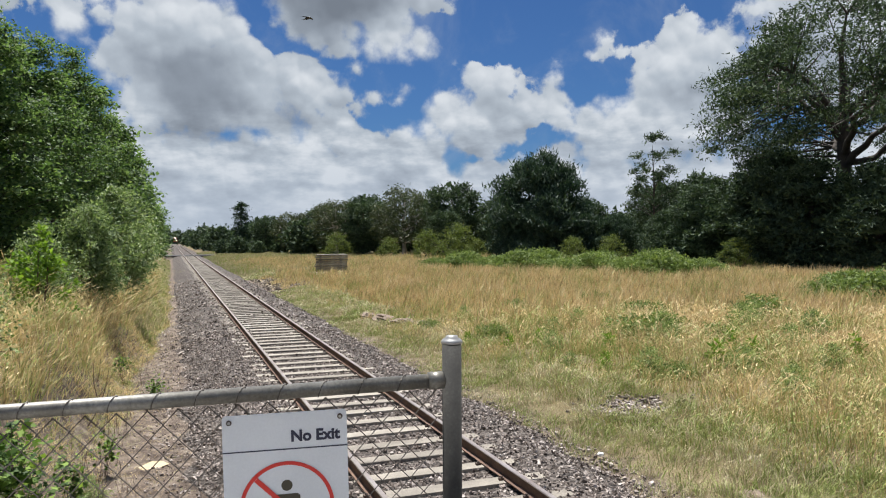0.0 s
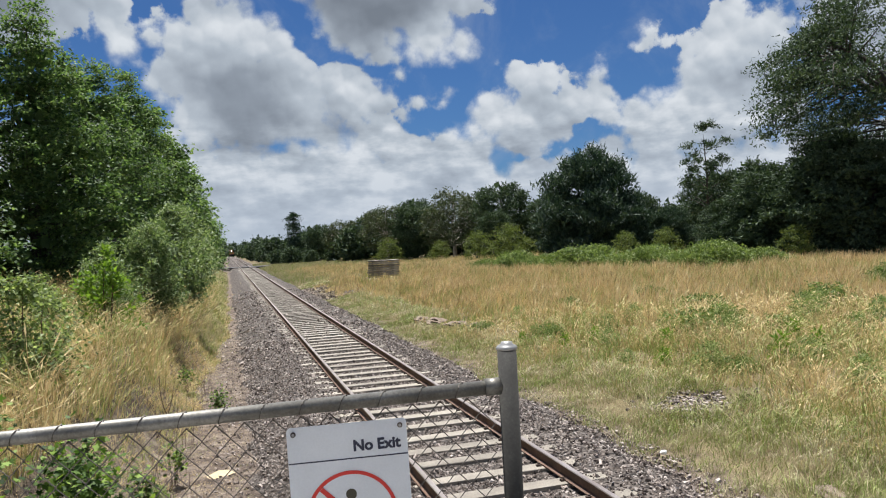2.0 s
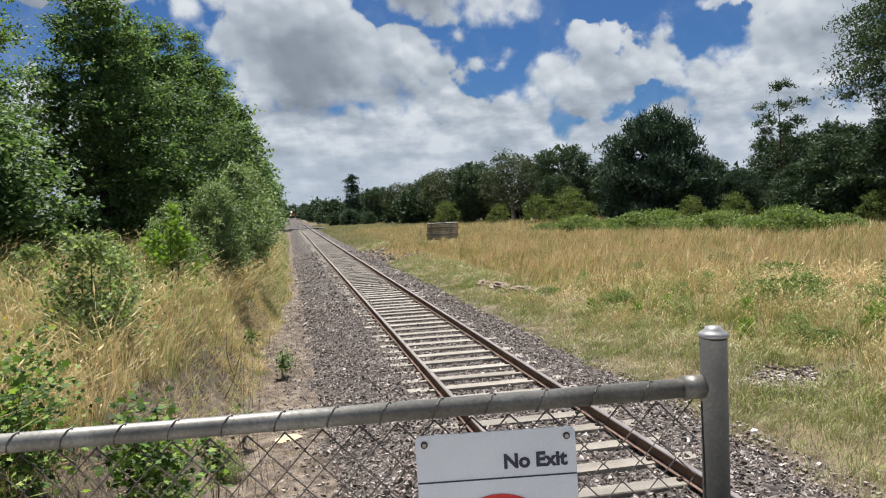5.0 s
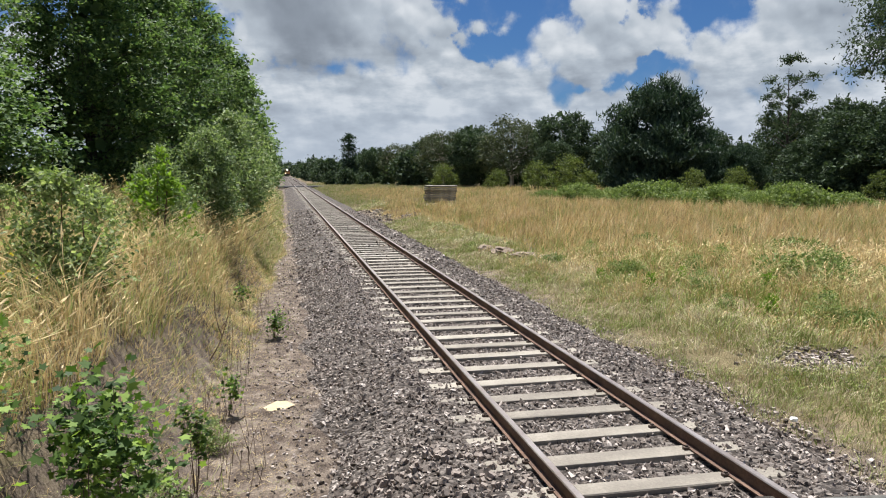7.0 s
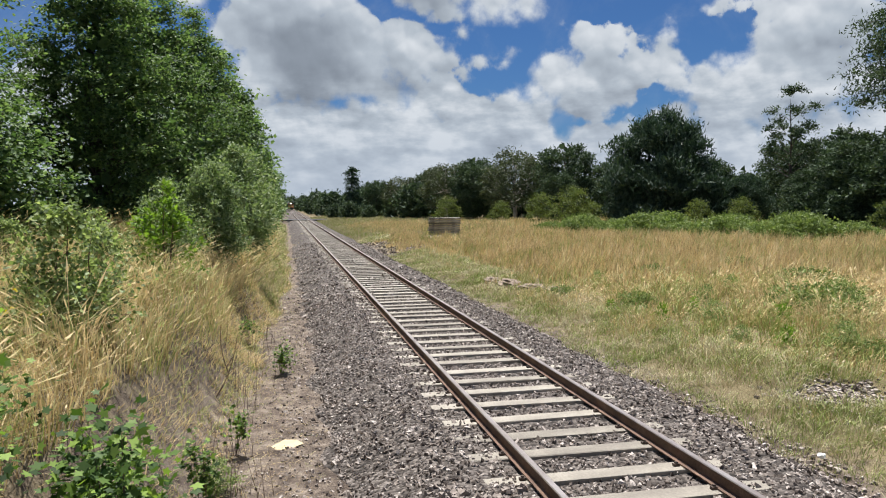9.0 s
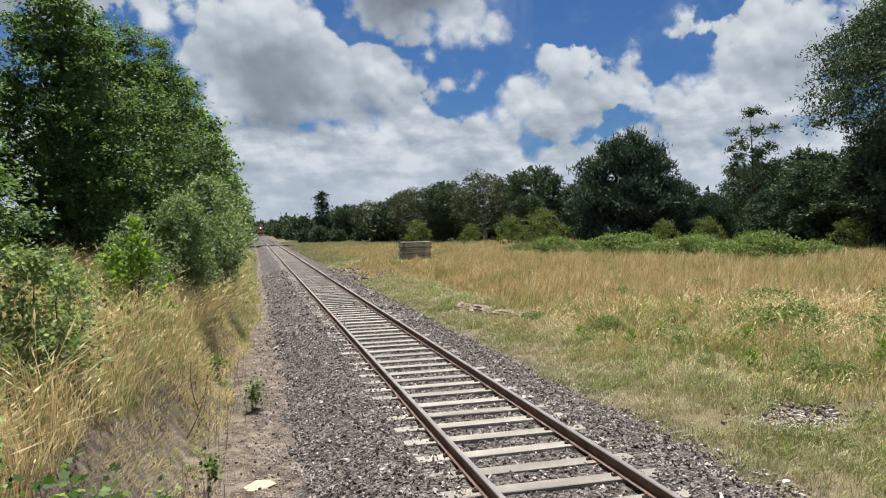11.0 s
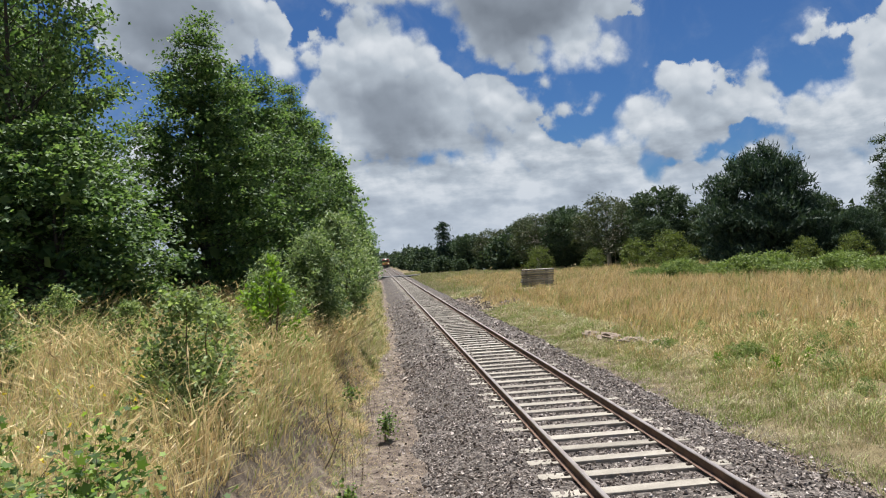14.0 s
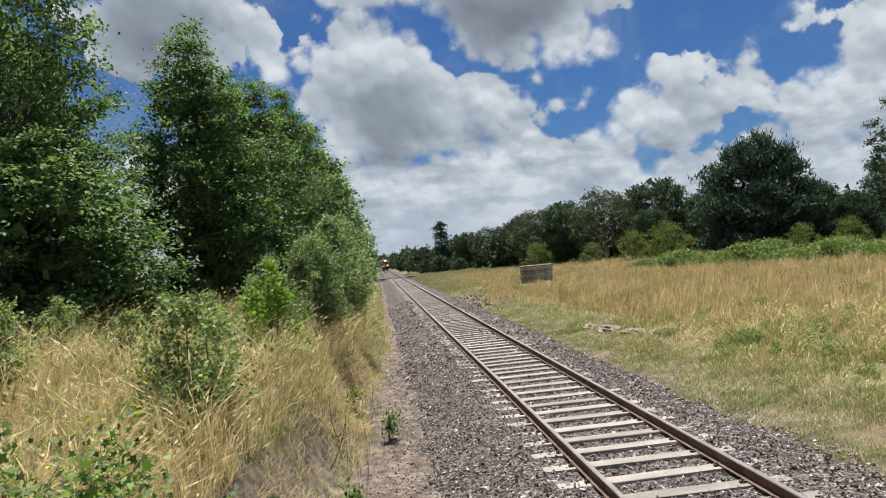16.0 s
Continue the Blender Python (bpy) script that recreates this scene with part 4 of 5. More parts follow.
def maple_leaves(C, size, rng):
    """Five-pointed leaves, flat fans of small blades round a middle."""
    n = len(C)
    ang = np.radians([90, 118, 142, 172, 215, 270, 325, 8, 38, 62])
    rad = np.array([1.0, 0.5, 0.9, 0.42, 0.62, 0.25, 0.62, 0.42, 0.9, 0.5])
    u = unit(rng.normal(size=(n, 3)) * np.array([1, 1, 0.35]))
    w = unit(np.cross(u, unit(rng.normal(size=(n, 3)) * 0.6 + np.array([0, -0.2, 1.0]))))
    s = size * rng.uniform(0.55, 1.2, n)
    P = C[:, None] + s[:, None, None] * rad[None, :, None] * (np.cos(ang)[None, :, None] * w[:, None] + np.sin(ang)[None, :, None] * u[:, None])
    V = np.concatenate([C[:, None], P], 1)
    F = np.array([(0, 1 + i, 1 + (i + 1) % 10) for i in range(10)])
    return V.reshape(-1, 3), (F[None] + np.arange(n)[:, None, None] * 11).reshape(-1, 3)


def maple(seed, x, y, top, low, radius, count):
    """A young bush whose leaves lie between the heights low and top."""
    rng = np.random.default_rng(seed)
    z0 = float(ground_z(x, y)) - 0.03
    ob = thing("maple_sapling", "young bush with broad lobed green leaves", "sapling", "maple saplings", at=pose(x, y, z0))
    pts = []
    for k in range(9):
        a, r = rng.uniform(0, 6.28), radius * rng.uniform(0.2, 0.95)
        tip = np.array([r * math.cos(a), r * math.sin(a), (low + (top - low) * rng.uniform(0.45, 1.0)) - z0])
        V, F = limb((0, 0, -0.05), tip, 0.014 * radius + 0.0015, 0.0015, rng, 0.05, 5, 6)
        hang("stem", quads("stem", V, F, M["twig"], True), ob)
        for q in range(count // 9):
            p = tip + rng.normal(size=3) * radius * np.array([0.33, 0.33, 0.3])
            p[2] -= rng.uniform(0, 0.55) * (top - low)
            if p[2] > low - z0 - 0.1:
                pts.append(p)
    V, F = maple_leaves(np.array(pts), 0.043, rng)
    hang("foliage", quads("foliage", V, F, M["maple_leaf"]), ob)


def weeds():
    o = tree("leafy_weed", "clump of bright green leafy weeds in grass", "weed", 58, 0.95, 0.5, BUSH, 0.1, 90, 22, 0.07, (0.06, 0.035), "shrub_leaf", "twig", 0.02, 12, lift=0.4, group="leafy weeds", stems=5, limb_r=0.012)
    for i, (x, y, a, s) in enumerate([(-6.1, 6.6, 0, 1.0), (-5.5, 5.6, 90, 0.85), (-6.9, 7.4, 200, 0.9), (-4.15, 7.6, 30, 0.6), (-3.95, 9.8, 60, 0.45), (6.6, 13.0, 10, 0.7), (8.2, 12.0, 100, 0.75), (9.0, 15.5, 50, 0.8), (7.5, 10.0, 210, 0.7), (6.2, 16.5, 300, 0.6), (11.5, 14.0, 20, 0.8), (10.4, 17.5, 140, 0.9), (12.8, 17.0, 70, 1.0), (13.6, 15.2, 250, 0.9), (7.9, 19.5, 15, 0.6), (9.6, 21.0, 95, 0.7), (14.8, 18.8, 190, 0.8), (10.2, 11.6, 330, 0.7), (8.8, 8.9, 45, 0.6), (5.6, 14.6, 120, 0.4), (7.0, 24.5, 220, 0.55)]):
        stand(o, x, y, a, s, copy=i > 0)


weeds()
maple(61, -3.98, 5.3, 1.80, 1.15, 0.30, 1000)
maple(62, -4.75, 5.3, 2.2, 1.2, 0.36, 950)
maple(63, -5.0, 6.3, 2.1, 1.3, 0.44, 1100)
maple(64, -3.98, 8.6, 0.75, 0.1, 0.16, 260)
maple(65, -3.32, 15.4, 0.22, -0.25, 0.2, 320)
maple(66, -3.85, 11.0, 0.25, -0.15, 0.15, 160)
maple(67, -4.0, 17.8, 0.35, -0.05, 0.2, 160)


def right_trees():
    dome = [(0, 1.0), (0.25, 1.0), (0.5, 0.92), (0.75, 0.70), (0.92, 0.42), (1, 0.15)]
    big = bough_tree("old_pine", "huge old pine with dark flat foliage pads on bare limbs", "tree", 71, 22.5, 10.6, dome, 8.6, 165, 4, 80, 0.75, (0.36, 0.12), "needle", "bark", 0.75,
                     thick=0.42, inner=0.55, bough_r=0.11, fork=(0.30, 0.62), up=0.7)
    stand(big, 49.0, 45.0, 0, 1.0, copy=False)
    under = [bough_tree("cypress", "dense dark green conifer at the field's edge", "tree", 81 + k, 8.0, 3.7, MOUND, 0.2, 110, 4, 46, 0.40, (0.36, 0.13), "needle", "bark", 0.3, rise=0.3, thick=0.5, inner=0.5,
                        group="conifers at the field's edge", up=0.4, core=350, core_leaf=0.7) for k in range(2)]
    for i, (x, y, a, s) in enumerate([(39.0, 50.0, 0, 0.86), (40.5, 45.5, 90, 1.0), (43.0, 42.5, 30, 1.04), (44.0, 37.6, 140, 1.0), (37.6, 53.0, 250, 0.6), (46.0, 49.0, 200, 1.25), (48.0, 33.0, 70, 1.1), (43.5, 55.0, 10, 1.05), (52.0, 38.0, 10, 1.3)]):
        stand(under[i % 2], x, y, a, s, copy=i >= 2)
    thin = bough_tree("sparse_pine", "slender open tree with tufts of grey green foliage", "tree", 91, 12.8, 2.7, [(0, 0.4), (0.2, 0.8), (0.5, 1.0), (0.8, 0.75), (1, 0.3)], 3.6, 34, 2, 70, 0.36, (0.34, 0.10), "needle", "bark", 0.16,
                      rise=0.5, thick=0.5, inner=0.72, bough_r=0.035, up=0.5)
    stand(thin, 42.3, 61.0, 0, 1.0, copy=False)
    crown = [(0, 0.8), (0.12, 1.0), (0.4, 0.97), (0.65, 0.80), (0.85, 0.55), (1, 0.15)]
    dark = bough_tree("dark_conifer", "broad dark conifer with upswept feathery branch tips", "tree", 95, 12.3, 6.6, crown, 0.2, 150, 5, 52, 0.46, (0.62, 0.13), "dark_needle", "bark", 0.4, rise=0.35, thick=0.8, inner=0.5, up=1.3, core=500, core_leaf=0.9)
    stand(dark, 37.2, 75.0, 0, 1.0, copy=False)
    stand(dark, 42.6, 68.0, 100, 0.42)
    gum = [bough_tree("gum_tree", "grey green eucalypt with pale twisting bare branches", "tree", 101 + k, 10.0, 4.8, [(0, 0.5), (0.3, 0.9), (0.6, 1.0), (0.85, 0.75), (1, 0.3)], 1.5, 75, 3, 40, 0.5, (0.42, 0.16), "gum_leaf", "pale_bark", 0.3,
                      thick=0.45, inner=0.5, group="trees behind the field", bough_r=0.075, fork=(0.12, 0.5), up=0.1) for k in range(2)]
    for i, (x, y, a, s) in enumerate([(22.3, 117.0, 0, 0.9), (30.0, 105.0, 60, 1.02), (18.5, 138.0, 20, 0.78), (33.5, 112.0, 90, 0.95)]):
        stand(gum[i % 2], x, y, a, s, copy=i >= 2)
    fir = bough_tree("pine", "dark rounded pine behind the field", "tree", 111, 11.0, 4.2, UMBRELLA, 0.6, 80, 4, 32, 0.52, (0.55, 0.18), "needle", "bark", 0.3, rise=0.5, thick=0.45, inner=0.55, group="trees behind the field", up=0.7, core=120, core_leaf=1.0)
    spots = [(35.0, 98.0, 0, 1.0), (28.5, 122.0, 70, 0.95), (25.5, 112.0, 140, 0.82), (15.0, 149.0, 40, 0.7), (21.4, 148.0, 200, 0.66), (31.0, 90.0, 250, 0.6), (40.0, 92.0, 300, 0.8), (46.0, 80.0, 160, 0.7), (24.0, 135.0, 310, 0.85), (50.0, 70.0, 20, 0.85), (54.0, 62.0, 20, 0.8)]
    for i, (x, y, a, s) in enumerate(spots):
        stand(fir, x, y, a, s, copy=i >= 1)
    spire = bough_tree("spire_conifer", "tall uneven dark conifer beside the railway", "tree", 117, 13.5, 3.4, [(0, 0.8), (0.2, 1.0), (0.45, 0.75), (0.7, 0.55), (0.85, 0.42), (1, 0.15)], 0.5, 70, 3, 34, 0.5, (0.6, 0.17), "dark_needle", "bark", 0.3, rise=0.2, thick=0.5, inner=0.5, up=0.7, core=80, core_leaf=1.0, rag=0.6)
    stand(spire, 11.0, 158.0, 0, 0.80, copy=False)
    wood = tree("far_tree", "distant dark green tree beside the railway", "tree", 121, 8.0, 4.4, ROUND, 0.05, 150, 16, 0.8, (0.9, 0.6), "needle", "bark", 0.3, 6, shell=0.7, group="distant trees")
    k = 0
    for y in (165, 178, 192, 208, 226, 246, 268, 295, 330, 370):
        for x in (7.6, 14.5, 22.0):
            stand(wood, x + 2.0 * math.sin(3.1 * k) + (y - 165) * -0.008, y + 5 * math.cos(2.3 * k), 67 * k, 0.66 + 0.14 * math.sin(1.7 * k), copy=k > 0)
            k += 1
    for y in (160, 185, 212, 242, 275, 315, 360):
        stand(wood, -8.2 + math.sin(y), y, y, 0.95 + 0.2 * math.sin(y * 2.0))
    for i, (x, y) in enumerate(((19, 128), (25, 124), (31, 118), (36, 108), (40, 101), (45, 94), (50, 88), (55, 82), (49, 78), (60, 76), (44, 86), (15, 158), (28, 132), (34, 116), (57, 70), (63, 66), (54, 52), (58, 44), (57, 34), (60, 28))):
        stand(wood, x, y, 50 * i, 0.72 + 0.1 * math.sin(i * 2.3))
    for i, (x, y) in enumerate(((6.4, 146), (9.0, 143), (12.5, 141), (16.5, 140), (-6.2, 146), (-7.0, 120), (-6.6, 96), (20.5, 133), (13.5, 152), (7.0, 158))):
        stand(wood, x, y, 35 * i, 0.34 + 0.06 * math.sin(i * 1.9))
    for x, y in ((-6.0, 520), (2, 530), (10, 522), (-14, 515)):
        stand(wood, x, y, x * 20, 1.1)
    bush = tree("wattle_bush", "yellow green rounded bush behind the field", "bush", 131, 4.2, 2.2, [(0, 0.8), (0.3, 1.0), (0.55, 0.7), (0.8, 0.55), (1, 0.15)], 0.1, 110, 34, 0.26, (0.2, 0.09), "bush_leaf", "bark", 0.09, 12, shell=0.68, group="bushes behind the field", stems=3)
    for i, (x, y, a, s) in enumerate([(25.3, 80.5, 0, 0.9), (27.6, 76.6, 60, 1.05), (35.0, 64.5, 120, 0.68), (30.0, 77.0, 10, 0.62), (41.0, 58.0, 200, 0.7), (38.0, 62.0, 250, 0.72), (20.5, 108.0, 30, 0.9), (24.0, 92.0, 80, 0.7), (37.0, 44.0, 180, 0.62), (44.5, 62.5, 20, 0.8)]):
        stand(bush, x, y, a, s, copy=i >= 1)


right_trees()


def brambles():
    kinds = [tree("bramble_thicket", "low green bramble thicket at the field's edge", "bramble", 141 + k, 1.55, 2.3, MOUND, 0.05, 230, 26, 0.19, (0.17, 0.12), "bramble_leaf", "twig", 0.02, 10, shell=0.6, lift=0.3, group="bramble thickets", stems=4) for k in range(2)]
    spots = [(19.6, 62.5), (21.5, 60.0), (23.2, 57.0), (24.0, 53.5), (25.2, 50.5), (26.2, 47.0), (27.5, 44.0), (28.0, 41.0), (30.5, 45.5), (29.0, 50.0), (31.5, 41.0), (33.0, 48.0), (24.2, 24.0), (24.8, 21.6), (27.0, 25.5), (27.5, 57.0), (34.0, 53.0)]
    for i, (x, y) in enumerate(spots):
        stand(kinds[i % 2], x, y, 70 * i, (0.62, 0.95, 0.75, 1.05)[i % 4] * (0.85 if y < 30 else 1.0), copy=i >= 2)


brambles()


def field_growth():
    """Single low brambles and tall leafy stalks that stand in the open grass."""
    bush = tree("field_bramble", "sprawling green bramble in the tall grass", "bramble", 151, 0.75, 0.95, MOUND, 0.05, 120, 20, 0.11, (0.085, 0.06), "bramble_leaf", "twig", 0.012, 8, shell=0.4, lift=0.3, group="brambles in the field", stems=4)
    for i, (x, y, a, s) in enumerate([(9.2, 17.2, 0, 1.0), (10.6, 17.9, 80, 0.9), (11.4, 16.4, 160, 0.7), (5.9, 19.6, 30, 0.55), (4.9, 22.4, 60, 0.45), (12.6, 21.5, 220, 0.9), (15.8, 19.5, 100, 1.1), (6.9, 12.6, 10, 0.5), (9.8, 26.0, 300, 0.7), (14.0, 27.0, 50, 0.8)]):
        stand(bush, x, y, a, s, copy=i > 0)
    dock = bough_tree("dock_weed", "tall weed with broad bright green leaves", "weed", 153, 0.7, 0.26, [(0, 1.0), (0.4, 0.9), (0.8, 0.5), (1, 0.2)], 0.05, 16, 2, 5, 0.035, (0.15, 0.05), "lime_leaf", "twig", 0.012, rise=1.2, thick=0.8, inner=0.5, flat=0.4, group="broad-leaved weeds", bough_r=0.05, up=0.8, rag=0.5)
    for i, (x, y, a, s) in enumerate([(8.2, 12.8, 0, 1.1), (9.4, 13.0, 100, 1.0), (6.1, 13.9, 40, 0.7), (7.3, 15.6, 200, 0.9), (5.2, 17.0, 60, 0.7), (10.0, 14.4, 20, 1.0), (11.6, 12.2, 130, 1.0), (4.9, 19.0, 250, 0.6), (6.6, 18.0, 310, 0.7)]):
        stand(dock, x, y, a, s, copy=i > 0)


field_growth()


# ---------------------------------------------------------------- grass
def blades(x, y, height, width, rng, lean=0.3, bend=0.35, heads=0.0, toward=None):
    """Arching grass blades; two faces each, and a seed head on some. toward: the way each one leans."""
    n = len(x)
    b = np.stack([x, y, ground_z(x, y) - 0.02], -1)
    a = rng.uniform(0, 2 * np.pi, n)
    side = np.stack([np.cos(a), np.sin(a), np.zeros(n)], -1)
    d = rng.normal(size=(n, 3)) * np.array([0.8, 0.8, 0])
    if toward is None:
        d += np.array([0.35, -0.15, 0])
    else:
        d = d * 0.45 + np.concatenate([toward, np.zeros((n, 1))], 1)
    h = (height * rng.uniform(0.45, 1.15, n))[:, None]
    w = (width * rng.uniform(0.7, 1.3, n))[:, None]
    up = np.array([0, 0, 1.0])
    p1 = b + up * h * 0.6 + d * h * lean * 0.4
    p2 = b + up * h * (1 - 0.25 * bend) + d * h * (lean + bend) * 0.55
    V = np.stack([b - side * w * 0.5, b + side * w * 0.5, p1 + side * w * 0.4, p1 - side * w * 0.4, p2], 1).reshape(-1, 3)
    o = np.arange(n)[:, None] * 5
    loops = np.concatenate([o + np.array([[0, 1, 2, 3]]), o + np.array([[3, 2, 4]])], 1)
    starts = np.stack([np.arange(n) * 7, np.arange(n) * 7 + 4], 1).ravel()
    loops = loops.ravel()
    if heads:
        k = rng.uniform(size=n) < heads
        q, dd = p2[k], unit(p2[k] - p1[k])
        s, hh = side[k], h[k]
        ww = w[k] * 1.15
        H = np.stack([q - dd * hh * 0.13, q - dd * hh * 0.06 + s * ww, q + dd * hh * 0.06, q - dd * hh * 0.06 - s * ww], 1).reshape(-1, 3)
        m = k.sum()
        loops = np.concatenate([loops, np.arange(m * 4) + len(V)])
        starts = np.concatenate([starts, np.arange(m) * 4 + n * 7])
        V = np.concatenate([V, H])
    return V, loops, starts


def spears(x, y, height, width, rng):
    """Far grass: one slim leaning triangle a blade."""
    n = len(x)
    b = np.stack([x, y, ground_z(x, y) - 0.02], -1)
    a = rng.uniform(0, 2 * np.pi, n)
    side = np.stack([np.cos(a), np.sin(a), np.zeros(n)], -1)
    h = height * rng.uniform(0.5, 1.15, n)
    w = (width * rng.uniform(0.8, 1.5, n))[:, None]
    tip = b + np.stack([rng.normal(size=n) * 0.32 * h + 0.12 * h, rng.normal(size=n) * 0.32 * h, h * 0.95], -1)
    V = np.stack([b - side * w, b + side * w, tip], 1).reshape(-1, 3)
    return V, np.arange(n * 3), np.arange(n) * 3


def tufts(rng, cx, cy, per, spread):
    n = len(cx)
    return (cx[:, None] + rng.normal(size=(n, per)) * spread).ravel(), (cy[:, None] + rng.normal(size=(n, per)) * spread).ravel()


def tussocks(rng, cx, cy, per, spread):
    """Clumps whose blades arch outwards from the middle, each clump leaning its own way."""
    n = len(cx)
    off = rng.normal(size=(n, per, 2)) * spread * rng.uniform(0.6, 1.4, (n, 1, 1))
    lean = off / spread * 0.65 + rng.normal(size=(n, 1, 2)) * 0.55 + np.array([0.25, -0.1])
    size = np.broadcast_to(rng.uniform(0.55, 1.3, (n, 1)), (n, per))
    return (cx[:, None] + off[..., 0]).ravel(), (cy[:, None] + off[..., 1]).ravel(), lean.reshape(-1, 2), size.ravel()


def build_grass():
    rng = np.random.default_rng(7)
    # the open field
    n = 17000
    az, d = rng.uniform(radians(1.5), radians(64), n), 6 + 96 * rng.uniform(0, 1, n) ** 1.05
    cx, cy = -3 + d * np.sin(az), d * np.cos(az)
    keep = (cx > 4.0 + 0.7 * wave(cx, cy * 0.8, 3.0)) & (np.hypot(cx - 4.7, cy - 10.9) > 0.75)
    x, y, lean, size = tussocks(rng, cx[keep], cy[keep], 20, 0.17)
    dist = np.hypot(x + 3, y)
    tall = (0.26 + 0.44 * step(4.0, 8.5, x) + 0.12 * wave(x * 0.6, y * 0.6, 5.0)) * size
    open_ground = np.hypot((x - 9.9) / 2.2, (y - 61.8) / 4.6) > 1
    x, y, tall, dist, lean = x[open_ground], y[open_ground], tall[open_ground], dist[open_ground], lean[open_ground]
    near = dist < 26
    V, L, S = blades(x[near], y[near], tall[near], 0.0045 + 0.0005 * dist[near], rng, 0.45, 0.6, 0.5, lean[near])
    V2, L2, S2 = spears(x[~near], y[~near], tall[~near], 0.008 + 0.00038 * dist[~near], rng)
    V, L, S = np.concatenate([V, V2]), np.concatenate([L, L2 + len(V)]), np.concatenate([S, S2 + len(L)])
    tagged(new("field_grass", raw_mesh("field_grass", V, L, S, M["field_grass"])), "tall dry golden grass with green patches", "grass", kind="stuff")
    # the low verge beside the ballast
    n = 6300
    y = 3.5 + 66 * rng.uniform(0, 1, n) ** 1.7
    x = 2.5 + 2.8 * rng.uniform(0, 1, n) ** 1.1 + 0.25 * np.sin(y * 0.7)
    keep = ~((x < 5.6) & (y > 45) & (y < 59)) & (np.hypot(x - 4.7, y - 10.9) > 0.6) & (wave(x * 1.4, y * 1.1, 8.0) > -0.7)
    x, y, lean, size = tussocks(rng, x[keep], y[keep], 16, 0.09)
    keep = x > 2.45
    x, y, lean, size = x[keep], y[keep], lean[keep], size[keep]
    V, L, S = blades(x, y, (0.14 + 0.12 * step(2.8, 4.5, x) + 0.07 * wave(x, y, 4.0)) * size, 0.0045 + 0.0005 * y, rng, 0.5, 0.6, 0.1, lean)
    tagged(new("verge_grass", raw_mesh("verge_grass", V, L, S, M["verge_grass"])), "short pale green and bleached grass beside the track", "grass", kind="stuff")
    # the bank
    n = 4900
    y = 4.3 + 45.7 * rng.uniform(0, 1, n) ** 1.5
    x = toe(y) - 0.75 - 13 * rng.uniform(0, 1, n) ** 1.25
    x, y, lean, size = tussocks(rng, x, y, 21, 0.13)
    keep = x < toe(y) - 0.55 - 0.45 * step(14.0, 9.0, y)
    x, y, lean, size = x[keep], y[keep], lean[keep], size[keep]
    V, L, S = blades(x, y, (0.78 + 0.18 * wave(x, y, 6.0)) * size, 0.0045 + 0.00045 * y, rng, 0.42, 0.62, 0.55, lean)
    tagged(new("bank_grass", raw_mesh("bank_grass", V, L, S, M["bank_grass"])), "long arching straw-coloured grass on the bank", "grass", kind="stuff")
    n = 7500
    y = 4.0 + 46 * rng.uniform(0, 1, n) ** 1.5
    x = toe(y) + 0.1 - 1.1 * rng.uniform(0, 1, n) ** 0.8
    bare = rng.uniform(size=n) < 0.07 + 0.93 * step(9.5, 17.0, y + 2.5 * wave(x * 2, y, 3.0))
    x, y = tufts(rng, x[bare], y[bare], 6, 0.06)
    V, L, S = blades(x, y, 0.17, 0.004 + 0.0004 * y, rng, 1.1, 0.9)
    tagged(new("slope_grass", raw_mesh("slope_grass", V, L, S, M["bank_grass"])), "short flattened dry grass on the bank's slope", "grass", kind="stuff")
    # rough grass further along the line, up to the crossing
    n = 7000
    y = 64 + 106 * rng.uniform(0, 1, n)
    x = 2.7 + 26 * rng.uniform(0, 1, n) ** 1.4
    x, y = tufts(rng, x, y, 6, 0.3)
    V, L, S = spears(x, y, 0.42 + 0.15 * wave(x * 0.5, y * 0.4, 2.0), 0.05, rng)
    tagged(new("far_grass", raw_mesh("far_grass", V, L, S, M["verge_grass"])), "rough yellow green grass along the line", "grass", kind="stuff")
    # straw and leaf litter lying on the bare dirt
    n = 17000
    y = 5.0 + 26 * rng.uniform(0, 1, n) ** 1.6
    x = -2.75 - 2.0 * rng.uniform(0, 1, n) ** 0.6
    V, L, S = blades(x, y, 0.06, 0.006, rng, 2.2, 1.2)
    tagged(new("straw_litter", raw_mesh("straw_litter", V, L, S, M["bank_grass"])), "dry straw and leaf litter on bare dirt", "litter", kind="stuff")
    # green growth along the foot of the shrubs
    n = 2600
    y = 24 + 90 * rng.uniform(0, 1, n) ** 1.3
    x = toe(y) - 0.1 - 0.9 * rng.uniform(0, 1, n)
    x, y = tufts(rng, x, y, 7, 0.12)
    V, L, S = blades(x, y, 0.34, 0.006 + 0.0006 * y, rng, 0.4, 0.5)
    tagged(new("foot_grass", raw_mesh("foot_grass", V, L, S, M["verge_grass"])), "green grass at the foot of the shrubs", "grass", kind="stuff")


build_grass()


